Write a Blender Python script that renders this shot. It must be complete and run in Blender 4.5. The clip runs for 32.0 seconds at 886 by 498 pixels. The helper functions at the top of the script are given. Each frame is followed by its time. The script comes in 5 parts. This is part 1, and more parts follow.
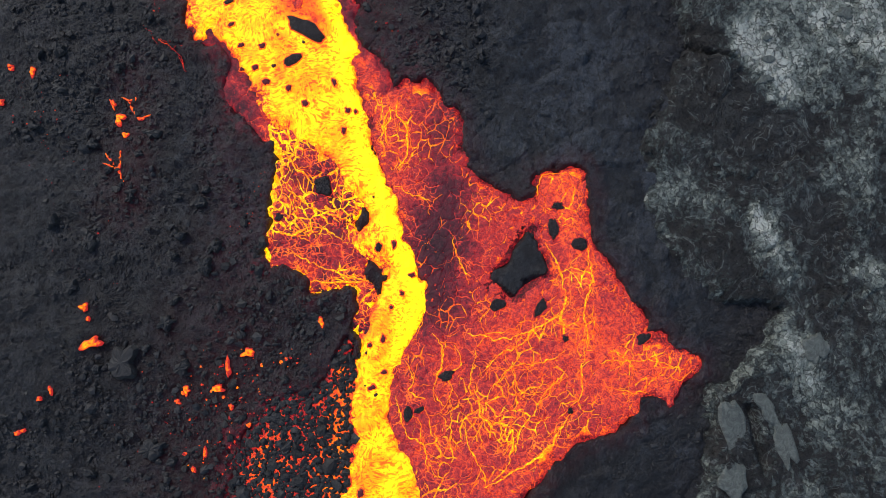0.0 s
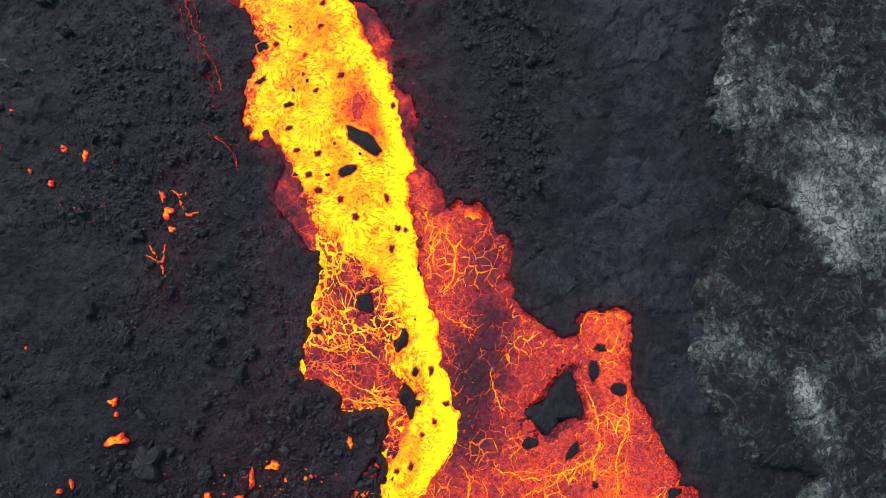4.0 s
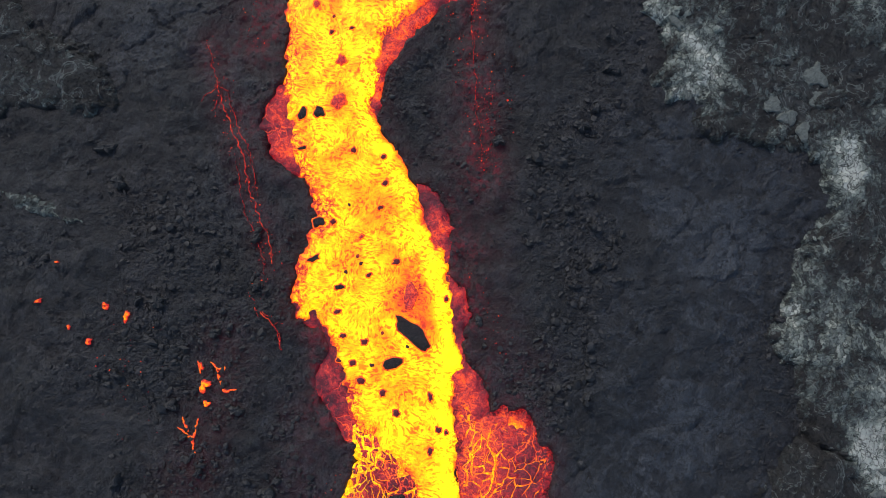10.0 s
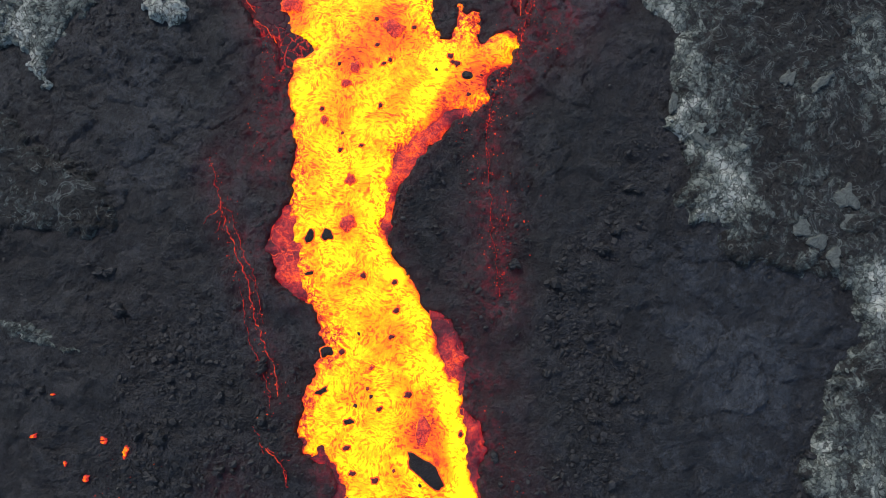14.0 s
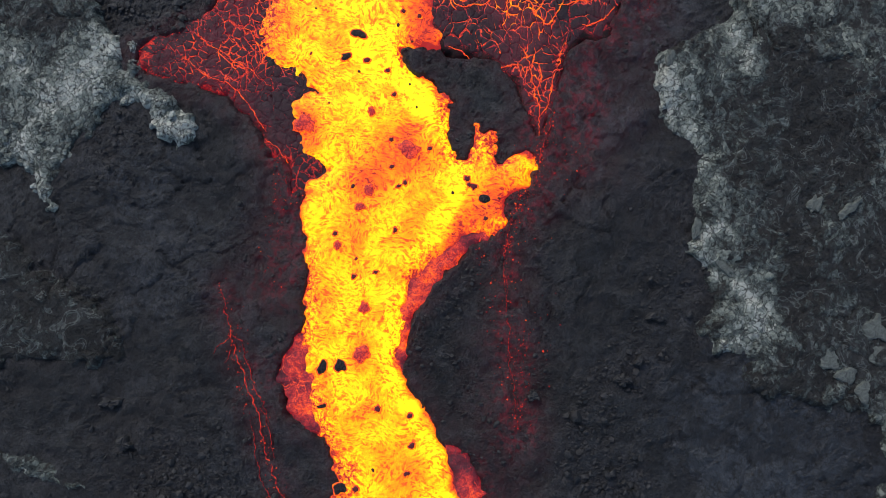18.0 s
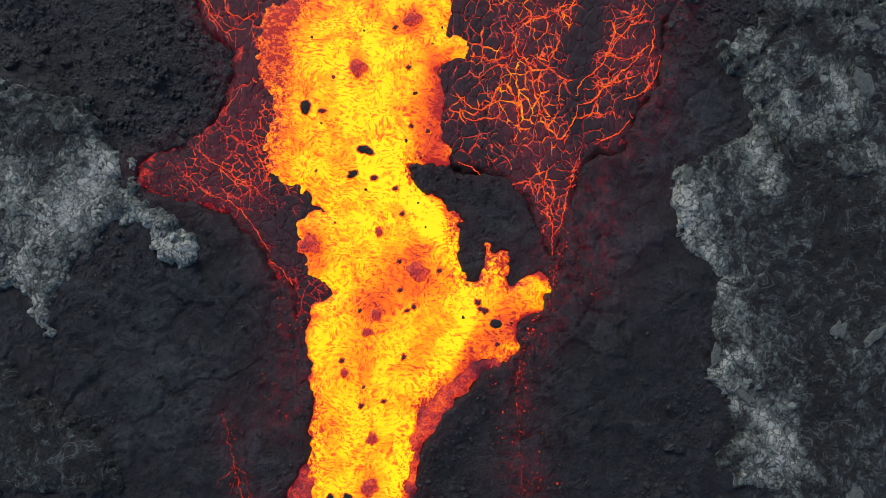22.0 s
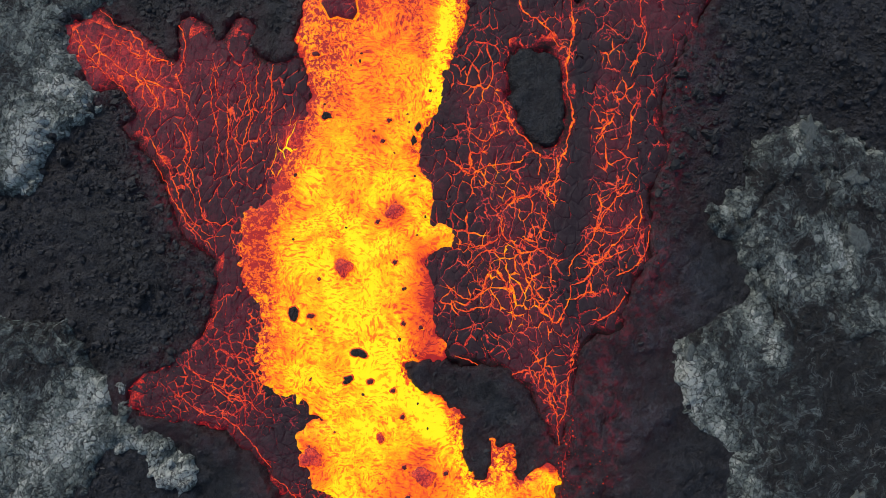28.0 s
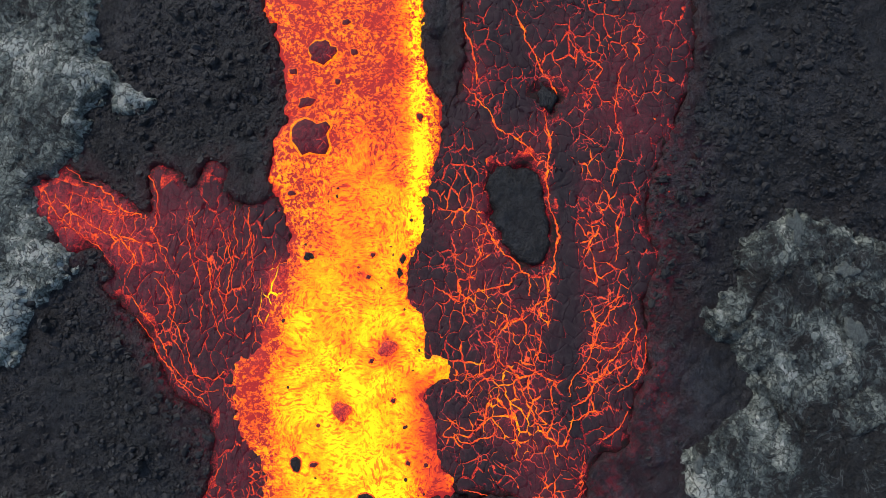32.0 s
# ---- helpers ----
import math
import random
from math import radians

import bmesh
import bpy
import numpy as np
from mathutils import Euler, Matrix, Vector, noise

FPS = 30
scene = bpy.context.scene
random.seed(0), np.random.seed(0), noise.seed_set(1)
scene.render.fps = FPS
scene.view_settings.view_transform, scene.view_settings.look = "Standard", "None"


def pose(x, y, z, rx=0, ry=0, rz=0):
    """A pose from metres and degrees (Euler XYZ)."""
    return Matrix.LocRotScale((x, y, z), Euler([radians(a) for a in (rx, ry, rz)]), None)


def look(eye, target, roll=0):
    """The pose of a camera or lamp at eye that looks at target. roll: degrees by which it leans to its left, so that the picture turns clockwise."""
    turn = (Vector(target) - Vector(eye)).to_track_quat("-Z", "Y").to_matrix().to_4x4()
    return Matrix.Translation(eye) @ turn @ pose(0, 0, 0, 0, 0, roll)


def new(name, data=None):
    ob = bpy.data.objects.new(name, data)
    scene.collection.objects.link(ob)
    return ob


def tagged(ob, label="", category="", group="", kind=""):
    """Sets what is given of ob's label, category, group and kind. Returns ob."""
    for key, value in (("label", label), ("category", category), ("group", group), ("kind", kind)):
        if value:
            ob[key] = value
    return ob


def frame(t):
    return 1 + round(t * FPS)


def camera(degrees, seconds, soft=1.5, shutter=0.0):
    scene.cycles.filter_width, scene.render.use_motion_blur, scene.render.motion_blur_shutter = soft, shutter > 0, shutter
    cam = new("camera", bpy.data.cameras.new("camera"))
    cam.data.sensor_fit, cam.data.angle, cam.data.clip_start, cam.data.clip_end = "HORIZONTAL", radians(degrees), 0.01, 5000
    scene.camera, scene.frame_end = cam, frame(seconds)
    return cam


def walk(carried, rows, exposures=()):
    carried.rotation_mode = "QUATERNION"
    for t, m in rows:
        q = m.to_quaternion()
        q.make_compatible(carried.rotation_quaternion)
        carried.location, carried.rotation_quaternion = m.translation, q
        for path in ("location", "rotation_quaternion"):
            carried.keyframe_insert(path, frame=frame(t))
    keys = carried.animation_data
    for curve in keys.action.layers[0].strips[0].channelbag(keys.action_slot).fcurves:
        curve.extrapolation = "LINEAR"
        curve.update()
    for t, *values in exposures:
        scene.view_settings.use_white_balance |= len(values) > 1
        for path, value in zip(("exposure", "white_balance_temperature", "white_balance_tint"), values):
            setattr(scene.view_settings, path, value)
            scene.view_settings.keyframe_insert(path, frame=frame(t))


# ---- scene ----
# The drone's path: seconds, place, turn.
cam = camera(69.45, 32.0, soft=0.8)
PATH = [
    (0.0, -0.882, -4.996, 57.784, 5.239, 0.318, -1.944),
    (0.5, -1.503, -3.546, 57.797, 5.286, 0.339, -0.186),
    (1.0, -2.03, -2.059, 57.849, 5.227, 0.383, 1.121),
    (1.5, -2.512, -0.61, 57.902, 5.201, 0.416, 2.14),
    (2.0, -2.942, 0.761, 57.955, 5.263, 0.363, 2.591),
    (2.5, -3.323, 2.16, 57.982, 5.305, 0.289, 2.756),
    (3.0, -3.7, 3.513, 58.006, 5.365, 0.241, 3.044),
    (3.5, -4.074, 4.866, 58.04, 5.42, 0.232, 3.428),
    (5.5, -6.01, 10.389, 58.178, 5.541, 0.11, 5.54),
    (6.0, -6.483, 11.78, 58.242, 5.57, 0.13, 6.231),
    (6.5, -7.002, 13.227, 58.259, 5.59, 0.137, 6.922),
    (7.0, -7.547, 14.742, 58.286, 5.539, 0.15, 7.638),
    (7.5, -8.059, 16.294, 58.316, 5.465, 0.198, 8.281),
    (8.0, -8.552, 17.805, 58.34, 5.44, 0.281, 8.946),
    (8.5, -9.042, 19.272, 58.327, 5.488, 0.298, 9.455),
    (9.0, -9.534, 20.694, 58.234, 5.564, 0.235, 9.48),
    (9.5, -10.03, 22.123, 58.096, 5.625, 0.211, 9.827),
    (10.0, -10.472, 23.565, 57.875, 5.623, 0.23, 9.989),
    (10.5, -10.874, 24.964, 57.648, 5.613, 0.233, 10.002),
    (11.0, -11.224, 26.296, 57.4, 5.677, 0.262, 10.003),
    (11.5, -11.563, 27.623, 57.151, 5.739, 0.294, 9.991),
    (12.0, -11.925, 28.987, 56.985, 5.766, 0.298, 9.958),
    (12.5, -12.312, 30.411, 56.82, 5.753, 0.302, 9.982),
    (13.0, -12.701, 31.826, 56.686, 5.746, 0.32, 9.97),
    (13.5, -13.088, 33.218, 56.541, 5.759, 0.368, 9.983),
    (14.0, -13.525, 34.63, 56.407, 5.759, 0.352, 9.971),
    (14.5, -13.939, 36.057, 56.28, 5.72, 0.352, 10.002),
    (16.5, -15.631, 41.519, 55.965, 5.785, 0.349, 9.999),
    (17.0, -16.032, 42.838, 55.973, 5.849, 0.361, 10.029),
    (17.5, -16.461, 44.094, 55.958, 5.921, 0.333, 10.044),
    (18.0, -16.88, 45.392, 55.921, 5.944, 0.34, 10.041),
    (18.5, -17.248, 46.735, 55.893, 5.915, 0.381, 10.063),
    (19.0, -17.604, 48.093, 55.799, 5.87, 0.407, 10.082),
    (19.5, -17.943, 49.446, 55.703, 5.822, 0.431, 10.085),
    (20.0, -18.281, 50.757, 55.607, 5.833, 0.413, 10.08),
    (20.5, -18.622, 52.006, 55.474, 5.946, 0.403, 10.095),
    (21.0, -18.884, 53.34, 55.288, 5.935, 0.457, 10.091),
    (21.5, -19.15, 54.691, 55.193, 5.898, 0.533, 10.111),
    (22.0, -19.4, 56.027, 55.186, 5.92, 0.582, 9.902),
    (22.5, -19.528, 57.4, 55.203, 5.938, 0.591, 8.966),
    (23.0, -19.652, 58.745, 55.235, 5.999, 0.59, 8.071),
    (23.5, -19.706, 60.169, 55.269, 5.971, 0.676, 7.216),
    (24.0, -19.786, 61.574, 55.305, 5.976, 0.709, 6.289),
    (24.5, -19.859, 62.909, 55.334, 6.016, 0.74, 5.567),
    (25.0, -19.989, 64.311, 55.369, 5.997, 0.728, 4.981),
    (25.5, -20.173, 65.7, 55.394, 6.01, 0.745, 4.687),
    (27.5, -21.199, 71.313, 55.587, 5.965, 0.771, 4.632),
    (28.0, -21.487, 72.762, 55.666, 5.902, 0.739, 4.597),
    (28.5, -21.749, 74.204, 55.724, 5.874, 0.722, 4.533),
    (29.0, -21.97, 75.649, 55.785, 5.83, 0.693, 4.294),
    (29.5, -22.115, 77.069, 55.823, 5.809, 0.693, 4.091),
    (30.0, -22.169, 78.526, 55.847, 5.775, 0.73, 3.518),
    (30.5, -22.14, 80.018, 55.9, 5.701, 0.71, 2.625),
    (31.0, -22.06, 81.527, 55.933, 5.609, 0.724, 1.675),
    (31.5, -21.928, 83.069, 55.965, 5.488, 0.692, 0.429),
    (32.0, -21.747, 84.638, 56.006, 5.317, 0.575, -1.138),
]
walk(cam, [(t, pose(x, y, z, rx, ry, rz)) for t, x, y, z, rx, ry, rz in PATH], [(0, -0.12), (6, -0.08), (13, 0.0), (19, -0.2), (25, -0.45), (32, -0.16)])
# ---- plan: banks and rims of the flow, in metres, south to north or round ----
RIVER_WEST_SOUTH = [(-13.9, -26.4), (-11.4, -23.6), (-10.9, -21.3), (-10.2, -19.3), (-9.7, -16.9), (-9.5, -14.5), (-9.6, -12), (-9.2, -10), (-8.6, -7.5), (-7.8, -5.5), (-6.7, -3.5), (-6.4, -2), (-7.4, -0.7), (-9.2, -0.1), (-9.8, 1.2), (-9.4, 2.2), (-7.6, 2.9), (-8.3, 4.8), (-10.1, 6.1), (-10.8, 8.3), (-13.2, 10.2), (-16, 11.6), (-17.3, 13.3), (-18.6, 16.3), (-19.9, 18.5), (-21.8, 21.3), (-23.1, 20.4), (-24, 22.5), (-24.4, 24.7), (-24, 28), (-23.4, 29.7)]
RIVER_WEST_MID = [(-24.7, 32.1), (-26.4, 34.5), (-27.6, 38.2), (-28.9, 41.8), (-29.4, 45.6), (-30, 49.2), (-31, 52.7), (-30.8, 55.1), (-29.5, 56.5)]
RIVER_WEST_NORTH = [(-32.3, 57.4), (-33.5, 59.7), (-33.8, 62), (-32.4, 62.7), (-31.6, 63), (-33.5, 64.1), (-36.8, 64.8), (-38.2, 67.5), (-37.9, 70.6), (-38.8, 72.9), (-40.2, 74.8), (-40.9, 78), (-40.6, 80.2), (-38.4, 81.6), (-38.2, 83.4), (-37.2, 85.6), (-36, 88), (-35.6, 91), (-36.1, 93.5), (-37.6, 96.3), (-37.2, 99.6), (-35.9, 102.5), (-36.1, 106.5), (-37.2, 110.4), (-38.3, 113.1), (-39.1, 116.4), (-39.6, 121.4), (-39.7, 127.5)]
RIVER_EAST_SOUTH = [(-3.4, -26.7), (-3.5, -23.9), (-3.7, -20.5), (-4.1, -18.5), (-5.3, -17), (-6.2, -14.6), (-6, -12.1), (-5.4, -10.1), (-3.8, -7.7), (-2.4, -5.2), (-2.5, -2.7), (-3.6, -0.6), (-4.5, 2.6), (-5.7, 6.2), (-6.9, 9.5), (-7.4, 12.1), (-7.6, 14.3)]
RIVER_EAST_MID = [(-8.3, 15.9), (-8.2, 19.4), (-9.2, 21.9), (-10.4, 25.5), (-11.9, 28.6), (-13.4, 30.5), (-14.6, 33.1), (-16.2, 35.4), (-17.6, 37.2), (-19.2, 39.1), (-20.4, 41.6), (-20.7, 44.4)]
RIVER_EAST_TONGUE = [(-20.6, 46), (-20, 48.5), (-17.7, 50.9), (-15.6, 52.9), (-13.8, 53.1), (-13, 54.3), (-13.6, 56.2), (-11.4, 58.1), (-11.5, 60.2), (-12.7, 61.2), (-14.4, 59.4), (-15.2, 60), (-15.2, 62.6), (-16.2, 61.9), (-17.6, 62.5), (-16.9, 60.5), (-18.4, 59.4), (-19.5, 61.3), (-20, 63.9), (-19.4, 64.6), (-21.1, 65), (-21.9, 66.2), (-24, 66.3), (-24.8, 67.8), (-24.5, 68.6), (-21.9, 68.8), (-21.4, 70.3), (-22.4, 71.4), (-22.8, 74.1)]
RIVER_EAST_NORTH = [(-23.7, 76.9), (-21.6, 78.6), (-21.5, 80.3), (-23.6, 81.1), (-23.5, 83.5), (-24.6, 85), (-25.1, 87.3), (-24, 90), (-23.2, 94.4), (-22.3, 98), (-22.2, 103), (-23.5, 106.8), (-23.6, 112.6), (-23.2, 116), (-22.8, 120.9), (-22.2, 127)]
EAST_FAN = [(-5.5, 15), (-4.7, 15.8), (-2, 16.3), (-0.2, 14), (1.5, 12.1), (1.6, 8.1), (4.1, 5.9), (5.9, 4.8), (7.2, 5), (7.5, 6.8), (9.9, 7.5), (12.2, 7.2), (12.5, 3.5), (12.6, 0.4), (14.3, -1.7), (15.9, -4.8), (17.3, -6.4), (17, -7.9), (18, -7.4), (19.2, -9), (21.4, -10), (21.3, -11.5), (19.4, -12.9), (18.8, -14.2), (16.4, -13.3), (15.3, -15.3), (12.2, -16.9), (9.6, -17.8), (8.3, -18.9), (7, -20.4), (5.4, -22.2), (3.8, -25.5), (-4.1, -25.7), (-5.1, -20), (-6.7, -14.5), (-6.1, -9.6), (-3.7, -5.7), (-3.6, -1.6), (-5.7, 4.7), (-7.6, 11.6), (-8.1, 15.9), (-6.7, 17)]
EAST_FAN_ISLAND = [(6.7, 1.7), (7.6, -0.1), (8.4, -2.1), (6.4, -3), (5.1, -4.3), (4.1, -3.5), (3, -2.3), (5, -0.5)]
WEST_APRON = [(-17, 12.7), (-16, 9.8), (-16.5, 6.6), (-16.9, 3), (-17.1, -0.6), (-15.4, -0.7), (-13.3, -2.3), (-13.1, -3.6), (-10, -3), (-8.9, -4), (-9.6, -6.5), (-8.1, -7.5), (-7.3, -5.6), (-7, -3.2), (-8.3, -1.6), (-7.4, 0.6), (-8.9, 2.4), (-8, 5.0), (-10, 8.2), (-12.8, 10.7)]
WEST_RUBBLE = [(-9.5, -7), (-11.4, -9.4), (-12.7, -11.9), (-15.7, -12.3), (-18.8, -15.1), (-20.3, -18.5), (-20.8, -21.9), (-19.3, -25.2), (-9, -25.6), (-8.3, -17.4), (-8.7, -12.5)]
MARGIN_1 = [(-20.8, 16.7), (-19.4, 16.9), (-18.1, 15.5), (-16.8, 12.4), (-18.1, 12.1), (-19.4, 13.4), (-20.4, 14.5)]
MARGIN_2 = [(-24.3, 24.2), (-23.9, 21.4), (-23.3, 20.4), (-21.9, 20.7), (-20.2, 18.8), (-19.6, 21.3), (-20.7, 24.6), (-23.9, 25.3)]
MARGIN_3 = [(-15.3, 34.7), (-13.1, 33.9), (-11.3, 31.3), (-11.2, 27.6), (-9.1, 25.7), (-8.2, 23.6), (-8.4, 21), (-7, 18.8), (-5.7, 17.4), (-5.1, 15.1), (-6.4, 13.9), (-8.7, 15.7), (-11, 26), (-14.4, 32.1)]
MARGIN_4 = [(-24.5, 23.8), (-23.9, 21.7), (-22.9, 20.2), (-20.7, 19.7), (-20.7, 15.8), (-18.6, 12.4), (-16.3, 10.6), (-16.7, 13.7), (-19.6, 19.6), (-22.2, 23)]
MARGIN_5 = [(-30.5, 38.2), (-29.6, 36.2), (-28.7, 34.7), (-27, 33.7), (-25.4, 33.7), (-26.5, 39.5), (-28.4, 41.9), (-29.6, 41.1)]
MARGIN_6 = [(-19.6, 39.9), (-19.7, 44), (-18.3, 47.7), (-15.9, 51.4), (-14.2, 52.9), (-14.9, 53.8), (-19.2, 52), (-21, 47.5), (-21.1, 42.7)]
NORTH_FAN_WEST_BANK = [(-10.9, 62.6), (-11.9, 62.5), (-13.3, 65.3), (-15.4, 67.6), (-17.9, 68.8), (-20.8, 68.6), (-23.5, 71.3), (-25, 76.2), (-25.1, 77.7), (-25.5, 82.1), (-26.4, 86.5), (-25.4, 92), (-23.2, 98.5), (-21.1, 102.6), (-20.3, 105.8), (-19.8, 110.5), (-20.2, 112.7), (-20, 118.1), (-19.8, 127)]
NORTH_FAN_EAST_BANK = [(-0.7, 126.4), (-0.1, 117.6), (0.8, 112.2), (1.2, 110.5), (-0.1, 103.7), (-2, 99.1), (-3.8, 95.1), (-4, 91.5), (-3.4, 88.5), (-4.8, 84.6), (-4.5, 79.3), (-6.3, 75.9), (-6.7, 72.6), (-9.2, 71.7), (-10.3, 70), (-10.4, 68), (-10.7, 64.5)]
NORTH_FAN_ISLAND = [(-17.7, 96.9), (-16.2, 97.1), (-14, 96.8), (-13.2, 95.3), (-12.9, 91.7), (-13.1, 88.7), (-14.8, 88.3), (-16.2, 89.3), (-17.4, 91.3), (-18.1, 94.4)]
NORTH_FAN_SLOT = [(-13.3, 105.1), (-12.6, 104.5), (-11.7, 103.4), (-12.1, 101.9), (-12.9, 102.2), (-13.4, 103.5)]
WEST_FAN = [(-60.6, 95.5), (-60, 96.7), (-57.2, 97.1), (-56, 98.8), (-54.1, 97.2), (-51.5, 95.8), (-48, 93.6), (-48.4, 96.5), (-47.3, 98), (-45.2, 97), (-44.2, 95.9), (-43.5, 97.9), (-41.5, 97.9), (-41.2, 95.4), (-39.4, 94.1), (-36.4, 94.7), (-35.4, 88.2), (-37.8, 80.4), (-37.8, 73.7), (-38.7, 68), (-41.6, 68.1), (-42.5, 70), (-42.6, 75.7), (-45.6, 77.6), (-47.4, 81.5), (-50.5, 85.5), (-52.3, 87.3), (-51.3, 88.5), (-53.2, 90.6), (-55.1, 89.8), (-56.5, 91.6), (-58.5, 93.2), (-60.4, 94.3)]
WEST_FAN_SPUR = [(-42.1, 72.3), (-43.2, 68.8), (-45.4, 66.8), (-49, 64.1), (-47.3, 62), (-43.3, 61.9), (-37.7, 59.9), (-35.3, 56.8), (-33.1, 56), (-32.1, 53.3), (-29.1, 57.3), (-31, 62.8), (-33, 65), (-36, 71.2), (-38, 75)]
WEST_BANK = [(-72.4, 69), (-61, 69.5), (-57.9, 69.2), (-54.4, 69.4), (-52.9, 67.3), (-51.8, 65.5), (-49.7, 64.8), (-48.8, 63.1), (-47.3, 61.6), (-44.9, 60.7), (-44.5, 58.8), (-42.9, 58.9), (-41.9, 58), (-42.9, 56.4), (-45.1, 56.6), (-46.7, 58.3), (-48.6, 59.2), (-49.9, 58.3), (-50.2, 56.3), (-51.8, 54.6), (-52.9, 52.6), (-52.5, 49.7), (-52.9, 48), (-54.1, 48.8), (-55.6, 51.7), (-57.5, 52.4), (-67.8, 50.7)]
NORTHWEST_BANK = [(-76.9, 126.3), (-54.5, 126.8), (-53.4, 119), (-53.3, 113), (-53.2, 108.8), (-51.6, 106.8), (-50.8, 105.7), (-48.7, 104.3), (-48.5, 103.5), (-51, 103), (-52, 105.1), (-53.3, 104.1), (-54.5, 101.8), (-55.1, 99), (-56.3, 97.5), (-58, 96.1), (-56.9, 92.5), (-55.8, 90.1), (-55, 88.6), (-56.2, 87.1), (-58.6, 85.7), (-59.5, 83.8), (-59.4, 81.6), (-62, 80.5), (-73.9, 81.1)]
SOUTHWEST_RIDGE = [(-59.2, 27.2), (-52.9, 27.8), (-50.1, 27.5), (-47.6, 27), (-44.1, 25.7), (-47, 25.5), (-50.3, 26), (-58.6, 25.1)]
WEST_ROUGH = [(-65.6, 46.6), (-56.9, 46), (-53.1, 43.5), (-47.9, 41.7), (-44.2, 38.2), (-46.4, 35.5), (-51.1, 35.4), (-61.7, 32)]
EAST_BANK_SOUTH = [(20.9, -27.9), (21.1, -22.1), (21.6, -17), (22.2, -13.5), (24.3, -11.6), (26.5, -9.7), (28.3, -6), (24.6, -5.2), (21.3, -4.5), (18.4, 0.7), (17.3, 5), (17.7, 9.6), (20.3, 14.5), (22.2, 18.8), (21.2, 23.6), (19.1, 25.2), (19.1, 28.5), (20.2, 33.3), (21.8, 37)]
EAST_BANK_MID = [(22, 39), (21.2, 41), (18.8, 43.4), (14, 43.2), (9.8, 43.4), (8.5, 46.2), (6.6, 46.6), (5.3, 47.6), (6, 50), (5.1, 53.1), (2.8, 55), (3.2, 56.2), (2.5, 60.2), (2.4, 63), (0, 65.2), (-1.6, 68.3), (-2.2, 71.8)]
EAST_BANK_NORTH = [(0.4, 73.4), (2.4, 75.8), (3.4, 77.5), (2.6, 80.8), (0.1, 83.2), (1.1, 84.4), (3, 86.2), (3.5, 88.6), (5.5, 90.7), (7.5, 92.2), (9.2, 92), (14.6, 89.9), (20, 86), (34, 84)]
NORTH_VEINS_A = [[(-12.8, 101.9), (-12.6, 98.8), (-12.9, 95.8), (-12.7, 93.4)],
    [(-15.5, 112.6), (-14.6, 109.3), (-13.4, 106.7), (-11.7, 103.5)],
    [(-20.1, 104.7), (-18.1, 102.6), (-17.1, 100.5), (-15.2, 99.4), (-13.5, 97.3)],
    [(-19.9, 110.5), (-19.2, 107.3), (-18.8, 104.7)]]
NORTH_VEINS_B = [[(-12.7, 93.4), (-12.1, 91.3), (-12.4, 89.1), (-13, 87.1), (-13.3, 85.2), (-13.3, 82.9)],
    [(-19, 92.9), (-18.2, 91.3), (-17.3, 89.7), (-16.1, 88.8), (-15.4, 87.9), (-14.6, 87.4), (-14.9, 85.4)],
    [(-6.6, 85.5), (-7.8, 84.2), (-8.6, 83), (-9.4, 81.5), (-10.2, 79.7), (-11.4, 78.3), (-11.8, 77)],
    [(-11.4, 76.2), (-11.6, 74.7), (-12.2, 73.1), (-12.8, 72.9), (-13.9, 74.2), (-15, 75.9), (-15.6, 77.4), (-15.9, 78.4)],
    [(-6.8, 81.3), (-7.9, 79.9), (-8.9, 78.5), (-10.2, 76.9), (-11.2, 76.2)],
    [(-22.1, 75.3), (-20.7, 74.4), (-19, 74.8), (-18.5, 76.9), (-17.3, 76.5), (-16.6, 74.8), (-16.1, 73)],
    [(-22.9, 86.7), (-21.7, 85.7), (-20.9, 85.4), (-20.8, 87.2), (-20.1, 87.2), (-19.4, 87.9)]]
NORTH_VEINS_C = [[(-9.7, 91.6), (-8.6, 91.3), (-10.1, 89.2)],
    [(-6.2, 93.9), (-7, 91.4), (-7.1, 89.8), (-7.3, 88.4)],
    [(-5.7, 84.5), (-5.7, 83), (-5.8, 81.4)],
    [(-4.8, 81.7), (-5, 79.9), (-6.3, 78), (-7.5, 77.3)],
    [(-6.7, 75.6), (-7.8, 74), (-9.3, 73.2)],
    [(-17.7, 81.7), (-17.5, 80.1), (-16.5, 79.2), (-15.8, 78.2)],
    [(-16.3, 79.7), (-14.8, 79.3), (-13.1, 78.2), (-12.2, 78.4)],
    [(-14.4, 82.5), (-14, 81.5), (-14.3, 80.1)],
    [(-13.4, 85.2), (-14.4, 84.6), (-13.4, 83.9)],
    [(-21.8, 74.1), (-20.6, 73.1), (-18.2, 74.1), (-17.8, 74.9)],
    [(-20.9, 85.1), (-19.6, 86), (-18.1, 86.4), (-16.4, 87), (-15.4, 87.9)]]
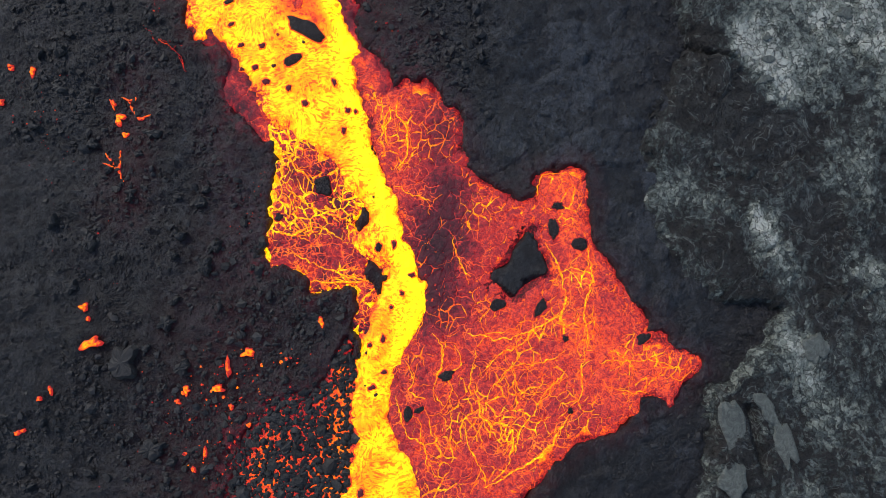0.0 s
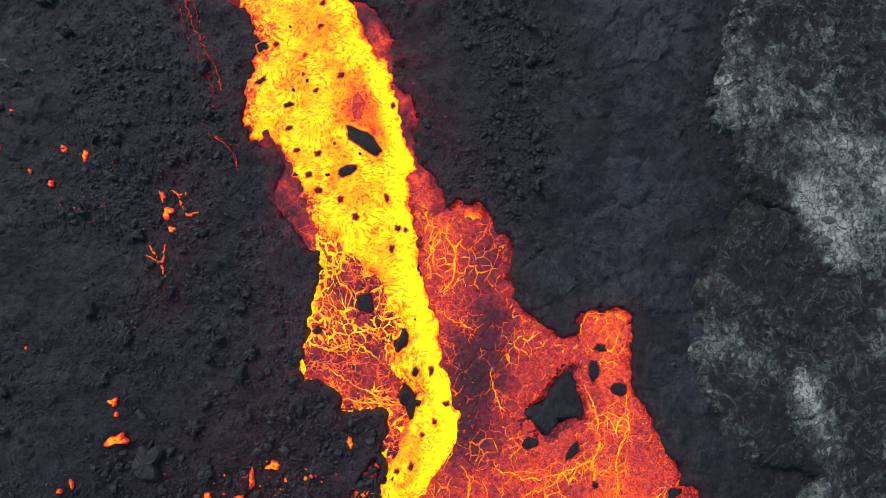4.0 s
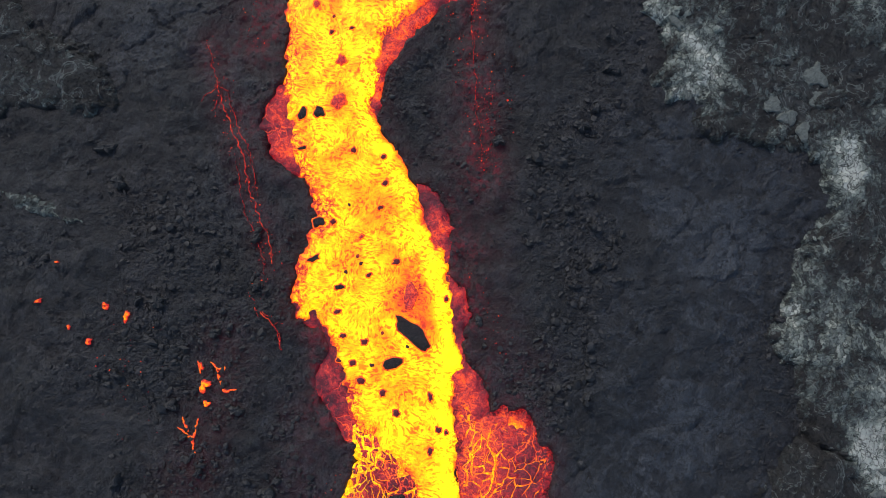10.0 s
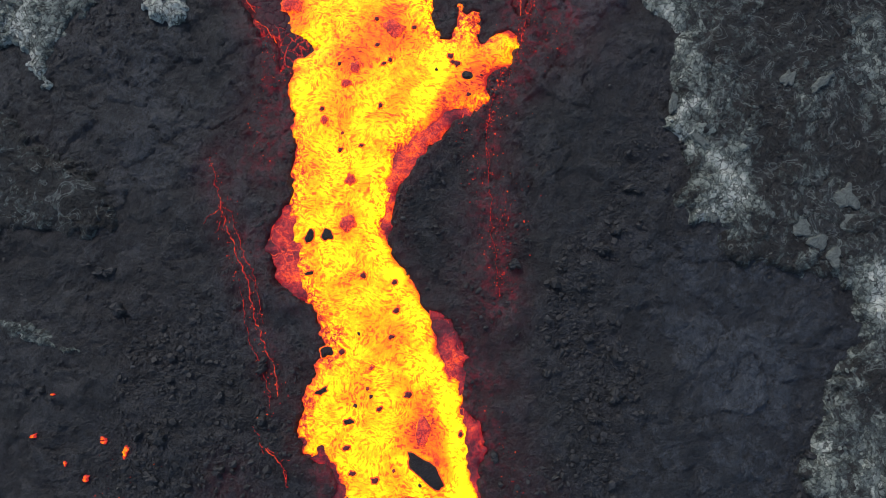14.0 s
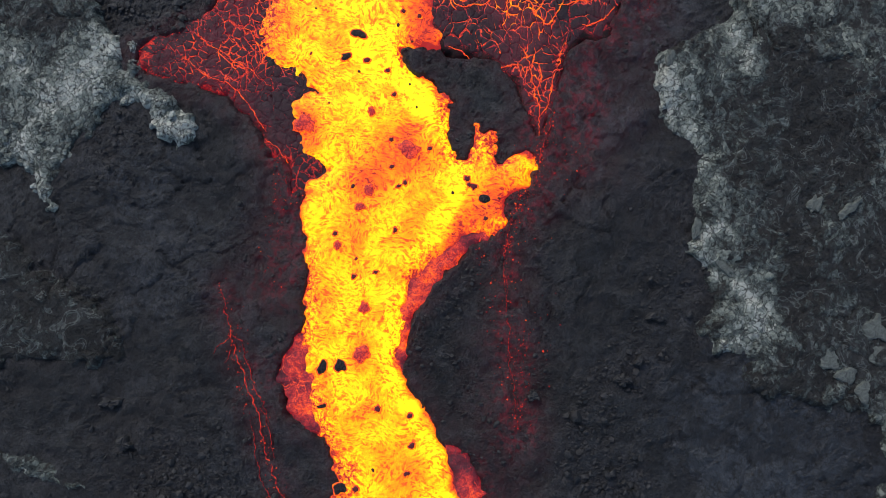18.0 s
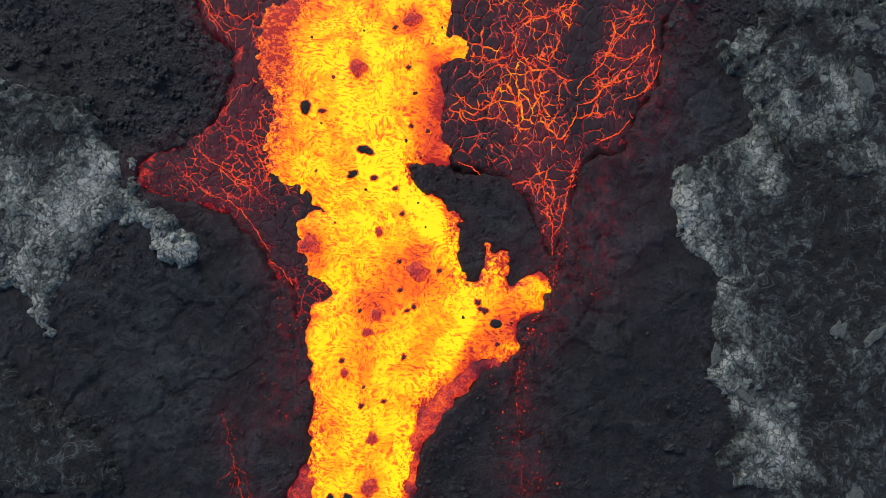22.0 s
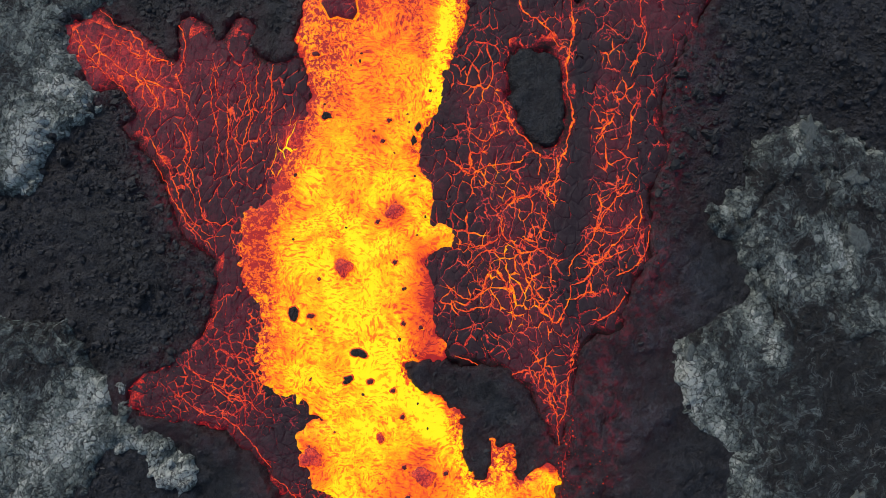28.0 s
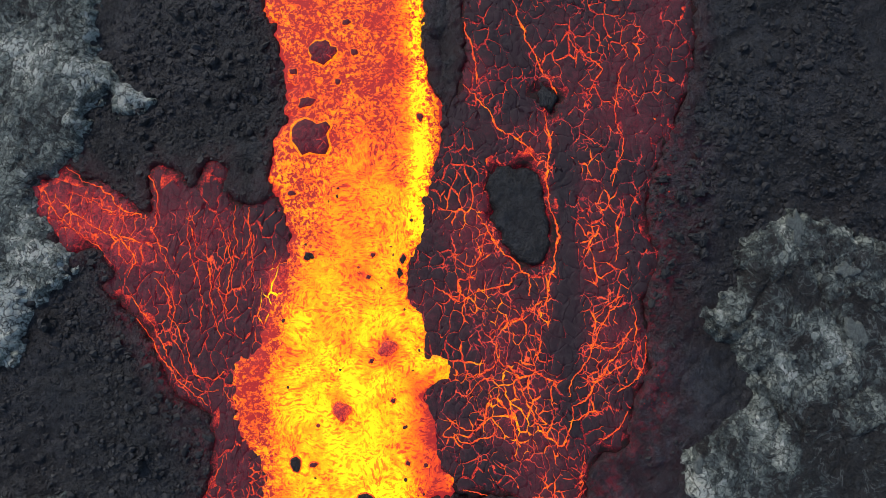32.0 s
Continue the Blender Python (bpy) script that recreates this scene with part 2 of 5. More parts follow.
NORTH_VEINS_D = [[(-18.3, 82.2), (-16.9, 83.6), (-15.3, 83.7), (-14.4, 84.6)],
    [(-21.4, 79), (-19.6, 78.9), (-17.9, 79.8), (-17.6, 81.2)],
    [(-20.7, 77), (-19, 78.4), (-17, 78.5)],
    [(-21.5, 89.4), (-19.8, 88.2), (-18.9, 89.3), (-18.5, 91.3)],
    [(-9.2, 83.5), (-7.7, 84.9), (-6.5, 85.5)],
    [(-10, 81), (-8.5, 80.9), (-6.8, 81.7), (-6.1, 82.7)],
    [(-11.3, 77.5), (-9.6, 78.2), (-7.9, 78.9), (-6.4, 80)],
    [(-11.7, 74.9), (-9.7, 75.6), (-8.2, 76)],
    [(-5.8, 105.9), (-6.7, 101.8), (-6.1, 98.7), (-7.3, 95.1)],
    [(-10.8, 109.2), (-9.8, 107.6), (-8.3, 106.5), (-7.8, 105.5), (-9.5, 102.4)],
    [(-14.1, 70.1), (-12.9, 67.3), (-12, 64.9), (-11.6, 62.6)],
    [(-10.7, 71.4), (-11, 68.4), (-11.5, 64.5)],
    [(-20.9, 69.3), (-18.9, 68.7), (-16.9, 67.9), (-14.5, 68.6), (-13.4, 67.7)]]
WEST_VEINS = [[(-47.6, 87.9), (-46.3, 86.4), (-46, 84.4), (-44.7, 82)],
    [(-42.9, 90.8), (-42.6, 87.3), (-42.3, 84.4), (-41.3, 82.4)],
    [(-41.1, 91.8), (-40.8, 88.8), (-41.3, 85.3)],
    [(-49, 84.3), (-47.4, 82), (-46.2, 80.1), (-44.7, 78.6), (-42.7, 76.6)],
    [(-44.7, 82), (-43.7, 79.5), (-42.2, 79), (-41.2, 79.5)],
    [(-55.7, 97.7), (-54.1, 96.7), (-52.6, 96.1), (-50.5, 94), (-48.2, 93.2)],
    [(-51.5, 92.5), (-49.4, 90), (-49.8, 88)],
    [(-39.4, 93.8), (-39.1, 91.3), (-39.9, 89.3)],
    [(-44.4, 92.4), (-43.9, 90.4)],
    [(-56.6, 95.2), (-54, 93.1), (-51.4, 91.5), (-48.9, 91)]]
WEST_VEINS_B = [[(-48.9, 98.3), (-47.4, 95.2), (-47.6, 92), (-46.2, 88.9)],
    [(-42, 93), (-41.2, 90.4), (-41.9, 87.2), (-41, 84.1)],
    [(-40.6, 94.1), (-40.4, 90.4), (-40.9, 87.8)],
    [(-44.6, 93.3), (-44.5, 90.1), (-43.3, 86.6), (-43.4, 82.9)],
    [(-50, 87.1), (-47.6, 83.6), (-46.2, 81.2), (-43.9, 78.3), (-41.8, 78)],
    [(-55.3, 95.7), (-53.1, 94.8), (-50.9, 93.4), (-48.8, 93.5)],
    [(-57.9, 95.5), (-56.1, 93.5), (-53.7, 91.5), (-51.3, 89.1)],
    [(-46.5, 87.9), (-45.7, 85.3), (-46, 83.2), (-44.7, 80.8)],
    [(-38.8, 91.6), (-38.9, 88.5), (-39.8, 86.8)],
    [(-41.3, 78), (-39.5, 75.7), (-38.8, 73.2)]]
SPUR_VEINS = [[(-44.1, 68.2), (-43.4, 66.3), (-40.7, 65), (-38.6, 64.2), (-36, 62.9)],
    [(-44.6, 64.4), (-42.4, 62.9), (-39.4, 62.2), (-37.2, 60.4), (-35.6, 58.7)],
    [(-42, 75.9), (-41.3, 73.9), (-41.7, 71.4), (-42.7, 69.3)],
    [(-35.5, 58.2), (-33.4, 56.5), (-32.9, 54.1)],
    [(-40.1, 68), (-38.5, 67.1), (-37.3, 65.3)]]
EAST_VEINS_A = [[(8.3, 0.6), (9.4, -2.1), (9.8, -4.6), (9, -6.1), (6.1, -7.5), (3.6, -7.9), (1, -7.3)],
    [(12.1, -0.1), (12.2, -3.2), (11.3, -5.7), (11.6, -8.7)],
    [(-5.7, -12.6), (-5, -15.6), (-3.3, -17.1), (-2.9, -19.1)],
    [(3.3, -14.9), (3.7, -16.9), (4.5, -15.9), (4.1, -18.8), (2.6, -20.2)],
    [(9.8, -14.4), (8.7, -16), (7.7, -17.5), (5.6, -18.9), (2, -20.7)],
    [(-4.7, 14.2), (-4.7, 12.6), (-4, 11.5), (-3.9, 9.4), (-4.9, 7.8)],
    [(-5.5, 13.7), (-6, 11.6), (-5.6, 9.9)],
    [(1.4, -12.3), (1.8, -14.3), (2.7, -15.8)]]
EAST_VEINS_B = [[(-1, -7.8), (-1.6, -10.3), (-2.2, -12.2), (-1.2, -13.7)],
    [(4.7, -10), (5.4, -12.5), (7.4, -12.6)],
    [(-3.2, -13.7), (-2.3, -16.2), (-0.8, -17.7)],
    [(0.3, -14.8), (0.7, -17.2), (1.6, -19.2), (2, -20.7)],
    [(-5.2, 6.2), (-3.1, 5.1), (-1.6, 4.5)],
    [(-0.2, 1.4), (0.3, -0.7), (1.2, -2.3)],
    [(9.6, -9.1), (7.5, -10.1), (4.5, -10.5), (2.9, -12.4)],
    [(7.7, 4.7), (8.3, 6.8), (10.4, 7)],
    [(12.5, -10.2), (15.1, -10.3), (17.6, -10.4), (19.6, -11)]]
EAST_VEINS_C = [[(-2.2, -7.2), (-1.4, -8.6), (-1.6, -10.2), (-2.3, -11)],
    [(-0.2, -8.3), (0.1, -10.2), (-1, -11), (-0.8, -12.4), (-1.8, -14.1)],
    [(1.9, -8.4), (2.7, -7.4), (4.1, -7.2), (5.5, -7.1)],
    [(1.5, -9), (1.3, -10.4), (0.9, -12.1), (1.2, -13.1)],
    [(4.9, -11.6), (5.1, -12.9), (6.3, -12.3), (7.3, -12.3)],
    [(-5, -9.5), (-4.1, -11.3), (-4.6, -12.2), (-3.1, -13)],
    [(1.7, -14.2), (2.3, -15.5), (3.7, -17.3)],
    [(-0, -14.1), (1.3, -15.8), (1.9, -17.6)],
    [(-1.8, -14.4), (-0.8, -16.1), (-1, -17.5)],
    [(3.7, -15.6), (5.1, -16), (4.3, -17), (3.6, -18)],
    [(8.6, -15.1), (9.7, -14.1), (10.7, -13.1), (11, -10.7), (11.3, -8.3)],
    [(8.3, -6.5), (6.5, -7.8), (3.6, -9.4), (1.8, -11.1)]]
EAST_VEINS_D = [[(9.1, -5.1), (9.5, -6.9), (11, -7.3)],
    [(12.2, -5.3), (12.1, -7.7), (11.3, -9.3)],
    [(-4.2, -14), (-3.5, -15.7), (-3.7, -17.4)],
    [(12.9, -12.5), (14.9, -12.9), (16.6, -13.3)],
    [(17.2, -9.5), (17.8, -11), (16.6, -12.3)],
    [(5.1, -14.3), (6.2, -15.3), (7.9, -14.7)],
    [(9.5, -11.4), (8, -12.3), (6.9, -13.7)],
    [(18.5, -11.3), (19.5, -12.1), (20.6, -11.1)],
    [(-2.8, -4.7), (-3.2, -6.4), (-4, -7.8)],
    [(13.4, -9.4), (14.7, -9.8), (15.7, -11.2)]]
APRON_VEINS = [[(-16.6, 3), (-14.6, 1.9), (-12.5, 2.8), (-10.4, 1.7)],
    [(-15.5, 7.1), (-13.5, 4.9), (-11.4, 3.8), (-9.4, 3.2)],
    [(-15.1, 0.8), (-12.5, -0.8), (-9.5, -1.9), (-6.9, -2.5)],
    [(-16, 10.3), (-14, 8.1), (-12.4, 6.5)],
    [(-9.6, -5.5), (-8.5, -4), (-7, -3)],
    [(-13.3, -2.3), (-10.5, -2.4), (-8, -2.2)]]
CRACKS = [[(-37.1, 44.8), (-34.6, 39.7), (-32.9, 36.7), (-31.1, 34.3), (-29.8, 30.8), (-27.9, 27.9), (-26.5, 25)],
    [(-28.3, 22.1), (-26.4, 20.4), (-24.8, 19.1)],
    [(-30.6, 15.5), (-29.2, 15), (-29, 15.3)],
    [(-31.6, 15.4), (-31.1, 14.4)],
    [(-32.3, 9.2), (-30.7, 9), (-30.5, 10.5)],
    [(-30.7, 9), (-30.2, 7.6)],
    [(-32, 10.3), (-31, 9.2)],
    [(-29.7, 15.2), (-28.6, 13.4), (-27.6, 13.5)]]
RAFTS_SOUTH = [(-13, 21.2, 3.8, 1.5, -36), (-14.3, 18.3, 1.9, 0.9, 24), (-16.8, 16.3, 0.7, 0.6, -1), (-19.1, 17.7, 0.5, 0.4, -1), (-13.2, 14.1, 0.5, 0.7, 18), (-9.3, 13.3, 0.5, 0.5, -1), (-6.8, 0.6, 0.6, 0.8, -1), (-5.4, 0.8, 0.4, 0.7, -1), (-7.1, -3.4, 1.4, 0.9, 8), (-9.9, -10, 1.4, 1.3, -1), (-6.6, -7.6, 0.4, 0.7, -1), (-8.9, -20.8, 0.6, 0.7, -1), (-7.7, -11.8, 0.7, 0.4, 8), (-4.8, -3.6, 0.4, 0.4, -1), (-3.9, -2, 0.6, 0.4, -1), (-5.8, -4.8, 0.4, 0.3, -1), (-6.6, -10.5, 0.5, 0.4, -1), (-7.8, -8.1, 0.4, 0.4, -1)]
RAFTS_MID = [(-26.6, 39.2, 0.8, 1.1, 6), (-25.1, 39.6, 0.9, 1.1, 6), (-17.9, 31.8, 0.5, 0.4, 6), (-15.6, 27.2, 0.7, 0.5, 26), (-23, 26.2, 1.0, 0.5, 26), (-17.8, 25.6, 0.4, 0.4, 6), (-20, 21.9, 0.6, 0.4, 6), (-17.8, 17.7, 0.6, 0.5, 6), (-14.7, 15.6, 0.5, 0.6, 6), (-10.5, 16, 0.4, 0.7, 26), (-8.6, 13.2, 0.3, 0.4, 6), (-9.7, 11.4, 0.4, 0.7, 6), (-23.2, 29.6, 1.1, 1.0, 6), (-10.6, 24.7, 0.4, 0.4, 6), (-22, 21.1, 0.5, 0.6, 6)]
RAFTS_TONGUE = [(-21.3, 36.6, 0.5, 0.5, 9), (-17.9, 34.1, 0.5, 0.5, 9), (-21.9, 29.8, 0.5, 0.5, 9), (-23.9, 57.4, 0.4, 0.4, 9), (-23, 55.8, 0.4, 0.3, 9), (-23.6, 48, 0.4, 0.3, 9), (-15.4, 56, 1.0, 0.8, 19), (-17.2, 57.5, 0.5, 0.5, 9), (-16.5, 56.9, 0.5, 0.6, 9), (-20.2, 24.1, 0.8, 0.5, 9), (-22, 21, 0.7, 0.6, 9), (-19.1, 19.9, 0.6, 0.4, 9), (-17.1, 19.7, 0.6, 0.5, 9), (-26, 36, 0.9, 0.3, 19), (-18.5, 36.5, 0.5, 0.4, 9)]
RAFTS_NORTH = [(-16.9, 57, 0.4, 0.4, 10), (-15, 54.3, 0.4, 0.4, 10), (-22.6, 51.9, 0.4, 0.4, 10), (-25.5, 71.7, 0.4, 0.4, 10), (-24.9, 63.9, 0.4, 0.4, 10), (-24.4, 59.8, 0.4, 0.4, 10), (-25.4, 47.3, 0.4, 0.4, 10), (-27.7, 50.7, 0.4, 0.4, 10), (-25.9, 66, 0.4, 0.4, 10), (-20.9, 59.6, 0.4, 0.4, 10)]
RAFTS_HEAD = [(-35, 71.8, 1.0, 1.1, 4), (-33.5, 71.7, 0.7, 0.4, 4), (-29.1, 68.9, 1.3, 0.8, -12), (-29.8, 66.6, 0.8, 0.7, 4), (-27.9, 66.6, 0.5, 0.5, 4), (-24, 71.5, 0.4, 0.4, 4), (-22.5, 56.2, 0.4, 0.4, 4), (-28.5, 80.3, 0.4, 0.4, 4), (-36.5, 65.1, 1.3, 1.1, 24), (-26.7, 76.9, 0.4, 0.4, 4), (-28.7, 87.5, 0.4, 0.4, 4), (-26, 87.8, 0.5, 0.8, 4)]
RAFTS_TOP = [(-32.7, 107.8, 2.4, 2.1, 18), (-33.7, 100, 3.5, 3.1, 28), (-29.8, 107.7, 0.7, 0.6, -1), (-34.1, 103.2, 1.5, 0.9, -1), (-24, 101.6, 0.6, 0.7, -1), (-28.3, 89.4, 0.4, 0.4, -1), (-25.7, 89, 0.5, 0.8, -1), (-33.9, 89.4, 0.9, 0.7, -1), (-30.5, 110.5, 0.7, 0.6, -1), (-35.3, 106.1, 0.7, 0.6, -1), (-31.3, 105, 0.5, 0.6, -1), (-35.4, 95, 0.7, 0.5, -1)]
FAN_ISLANDS = [(9, 1.8, 1.0, 1.8, 3), (11.3, 0.3, 1.3, 1.3, -1), (9.5, 3.8, 1.2, 0.6, -1), (7.5, -5.3, 0.8, 1.8, -36), (-1.1, -11, 1.3, 0.9, 18), (-4.6, -14.2, 0.8, 1.4, -1), (-3.6, -13.9, 1.0, 0.5, 28), (16.4, -8.4, 1.7, 0.9, 38), (9.6, -8.1, 0.6, 0.5, -1), (9.7, -14.4, 0.5, 0.6, -1), (-11.7, 6.4, 1.7, 1.7, -1), (-5.3, 15.7, 0.9, 1.2, -1), (3.7, -4.9, 1.5, 1.0, 18), (-15.8, 3.7, 0.8, 0.7, -1)]
WARM_SKINS = [(-13.8, 24.4, 1.7, 3.0, 0), (-23.5, 40.9, 1.7, 1.9, 9), (-24, 44.8, 1.1, 1.3, 29), (-26, 53.4, 1.2, 0.9, 9), (-27.3, 49.7, 0.7, 1.1, 9), (-19.1, 28.9, 0.5, 0.5, 9)]
WARM_SKINS_NORTH = [(-27.1, 81.3, 2.0, 1.8, 4), (-31.1, 76.1, 1.8, 2.1, 24), (-25.5, 55, 1.1, 1.6, 4), (-26.6, 62, 0.8, 1.0, 4), (-22.7, 59.2, 2.5, 2.0, 4), (-32.3, 59.9, 2.5, 2.0, 4)]
EMBERS = [(-40.9, 18.9, 0.7, 0.4, -1), (-38.7, 18.2, 0.7, 1.1, -11), (-31.2, 15, 0.5, 0.7, 28), (-30.5, 13.4, 1.2, 1.3, -1), (-30, 11.9, 0.8, 0.7, -1), (-33.4, -3.8, 0.9, 0.7, -1), (-32.7, -7.1, 2.2, 1.3, 23), (-37.2, -11.8, 0.7, 0.5, 28), (-36.2, -11.1, 0.4, 1.1, 8), (-39.4, -14.8, 1.0, 0.5, -1), (-38.9, -14.6, 0.6, 0.4, -1), (-20.5, -9.6, 0.6, 2.2, 8), (-21.5, -11.5, 1.7, 0.8, -1), (-24.3, -11.5, 0.8, 1.0, 18), (-18.7, -8.4, 1.5, 1.0, -1), (-20.3, -13.1, 0.5, 0.8, -1), (-22.6, -17, 0.4, 1.5, -1), (-23.6, -18.4, 0.5, 0.7, -1), (-25.1, -12.5, 0.7, 0.6, -1), (-12.1, -5.9, 0.7, 1.1, 28)]
EMBERS_WEST = [(-46.6, 18.2, 0.8, 0.4, 26), (-40.8, 18.6, 0.7, 0.5, 6), (-43.5, 16.4, 0.3, 0.5, 6), (-41.6, 15.4, 0.8, 0.6, 36), (-42, 0.3, 0.3, 0.4, 6), (-45.8, 21.9, 0.6, 0.2, 6), (-33.3, -4, 0.7, 0.5, 6), (-33, -4.9, 0.4, 0.7, 6)]

# ---- light: a bright overcast sky, with the sun low behind thin cloud ----
SUN_UP, SUN_ROUND = radians(40), radians(-40)
world = bpy.data.worlds.new("sky")
scene.world = world
world.use_nodes = True
sky = world.node_tree.nodes.new("ShaderNodeTexSky")
sky.sky_type, sky.sun_disc, sky.sun_elevation, sky.sun_rotation = "NISHITA", False, SUN_UP, SUN_ROUND
world.node_tree.links.new(sky.outputs[0], world.node_tree.nodes["Background"].inputs[0])
world.node_tree.nodes["Background"].inputs[1].default_value = 0.15
sun = new("sun", bpy.data.lights.new("sun", "SUN"))
sun.data.energy, sun.data.angle, sun.data.color = 1.9, radians(22), (1.0, 0.94, 0.86)
sun.matrix_world = look((math.sin(SUN_ROUND) * 100 * math.cos(SUN_UP), math.cos(SUN_ROUND) * 100 * math.cos(SUN_UP), 100 * math.sin(SUN_UP)), (0, 0, 0))


# ---- small tools: noise, distances, meshes ----
def _hash(i, j, seed):
    n = (i.astype(np.int64) * 374761393 + j.astype(np.int64) * 668265263 + seed * 974634777) & 0x7FFFFFFF
    n = ((n ^ (n >> 13)) * 1274126177) & 0x7FFFFFFF
    return ((n ^ (n >> 16)) & 0xFFFFFF) / float(0x1000000)


def lumps(x, y, size, seed=0):
    """Smooth noise in -1..1 with lumps of that size."""
    x, y = np.asarray(x, float) / size, np.asarray(y, float) / size
    i, j = np.floor(x), np.floor(y)
    u, v = x - i, y - j
    u, v = u * u * u * (u * (u * 6 - 15) + 10), v * v * v * (v * (v * 6 - 15) + 10)
    a, b = _hash(i, j, seed), _hash(i + 1, j, seed)
    c, d = _hash(i, j + 1, seed), _hash(i + 1, j + 1, seed)
    return 2 * ((a * (1 - u) + b * u) * (1 - v) + (c * (1 - u) + d * u) * v) - 1


def rough(x, y, size, octaves=4, seed=0, gain=0.5):
    total, amp, norm = 0.0, 1.0, 0.0
    for n in range(octaves):
        c, s = math.cos(0.6 + n), math.sin(0.6 + n)
        total = total + amp * lumps(c * x - s * y, s * x + c * y, size / 2 ** n, seed + 17 * n)
        norm, amp = norm + amp, amp * gain
    return total / norm


def cells(x, y, size, seed=0):
    """Distance to the nearest and second nearest cell centre, in cells, and the cell's own random number."""
    x, y = np.asarray(x, float) / size, np.asarray(y, float) / size
    i, j = np.floor(x), np.floor(y)
    f1, f2, who = np.full(x.shape, 9.0), np.full(x.shape, 9.0), np.zeros(x.shape)
    for di in (-1, 0, 1):
        for dj in (-1, 0, 1):
            a, b = i + di, j + dj
            d = np.hypot(a + _hash(a, b, seed) - x, b + _hash(a, b, seed + 5) - y)
            near = d < f1
            f2 = np.where(near, f1, np.minimum(f2, d))
            who = np.where(near, _hash(a, b, seed + 9), who)
            f1 = np.where(near, d, f1)
    return f1, f2, who


def step(a, b, x):
    t = np.clip((x - a) / (b - a), 0, 1)
    return t * t * (3 - 2 * t)


def rounded(ring, n=3, closed=True):
    """A smooth line through the given points."""
    p = np.array(ring, float)
    if closed:
        p = np.vstack([p[-1], p, p[:2]])
    else:
        p = np.vstack([2 * p[0] - p[1], p, 2 * p[-1] - p[-2]])
    out = []
    for a, b, c, d in zip(p[:-3], p[1:-2], p[2:-1], p[3:]):
        for k in range(n):
            t = k / n
            out.append(0.5 * (2 * b + (c - a) * t + (2 * a - 5 * b + 4 * c - d) * t * t + (3 * b - a - 3 * c + d) * t ** 3))
    if not closed:
        out.append(p[-2])
    return np.array(out)


def within(ring, x, y):
    """Signed distance to a closed ring, in metres, positive inside; far outside it stops at -3."""
    p = rounded(ring)
    lo, hi = p.min(0) - 3, p.max(0) + 3
    out = np.full(x.shape, -3.0)
    box = (x > lo[0]) & (x < hi[0]) & (y > lo[1]) & (y < hi[1])
    qx, qy = x[box], y[box]
    best, odd = np.full(qx.shape, 1e9), np.zeros(qx.shape, bool)
    for (ax, ay), (bx, by) in zip(p, np.roll(p, -1, 0)):
        ex, ey = bx - ax, by - ay
        t = np.clip(((qx - ax) * ex + (qy - ay) * ey) / (ex * ex + ey * ey + 1e-9), 0, 1)
        best = np.minimum(best, (qx - ax - t * ex) ** 2 + (qy - ay - t * ey) ** 2)
        if ay != by:
            odd ^= ((ay > qy) != (by > qy)) & (qx < ax + (qy - ay) * ex / ey)
    out[box] = np.maximum(np.where(odd, 1, -1) * np.sqrt(best), -3)
    return out


def streaks(x, y, rows):
    """Rows of (x0, y0, x1, y1, radius, value): soft strokes laid over one another."""
    total = np.zeros(np.shape(x))
    for ax, ay, bx, by, r, v in rows:
        ex, ey = bx - ax, by - ay
        t = np.clip(((x - ax) * ex + (y - ay) * ey) / (ex * ex + ey * ey + 1e-9), 0, 1)
        d2 = (x - ax - t * ex) ** 2 + (y - ay - t * ey) ** 2
        total += v * np.exp(-d2 / (r * r))
    return total


def raw_mesh(name, verts, faces, material, smooth=True):
    me = bpy.data.meshes.new(name)
    verts, faces = np.asarray(verts, np.float32), np.asarray(faces, np.int32)
    k = faces.shape[1]
    me.vertices.add(len(verts))
    me.vertices.foreach_set("co", verts.ravel())
    me.loops.add(faces.size)
    me.loops.foreach_set("vertex_index", faces.ravel())
    me.polygons.add(len(faces))
    me.polygons.foreach_set("loop_start", np.arange(0, faces.size, k, dtype=np.int32))
    me.polygons.foreach_set("use_smooth", np.full(len(faces), smooth))
    me.update(calc_edges=True)
    me.materials.append(material)
    return me


def sheet(name, x, y, z, keep, material, values=None, smooth=True):
    """A mesh over a grid of places, where keep says so, with named numbers on its points."""
    h, w = x.shape
    quad = keep[:-1, :-1] | keep[1:, :-1] | keep[:-1, 1:] | keep[1:, 1:]
    a = np.arange(h * w).reshape(h, w)
    faces = np.stack([a[:-1, :-1][quad], a[:-1, 1:][quad], a[1:, 1:][quad], a[1:, :-1][quad]], 1)
    used = np.zeros(h * w, bool)
    used[faces.ravel()] = True
    index = np.cumsum(used) - 1
    me = raw_mesh(name, np.stack([x.ravel(), y.ravel(), z.ravel()], 1)[used], index[faces], material, smooth)
    for key, v in (values or {}).items():
        me.attributes.new(key, "FLOAT", "POINT").data.foreach_set("value", np.broadcast_to(v, x.shape).ravel()[used].astype(np.float32))
    return me


def grid(x0, x1, y0, y1, cell):
    return np.meshgrid(np.arange(x0, x1 + cell, cell), np.arange(y0, y1 + cell, cell))


def part(name, me, parent, label=""):
    ob = new(name, me)
    ob.parent = parent
    return tagged(ob, label)


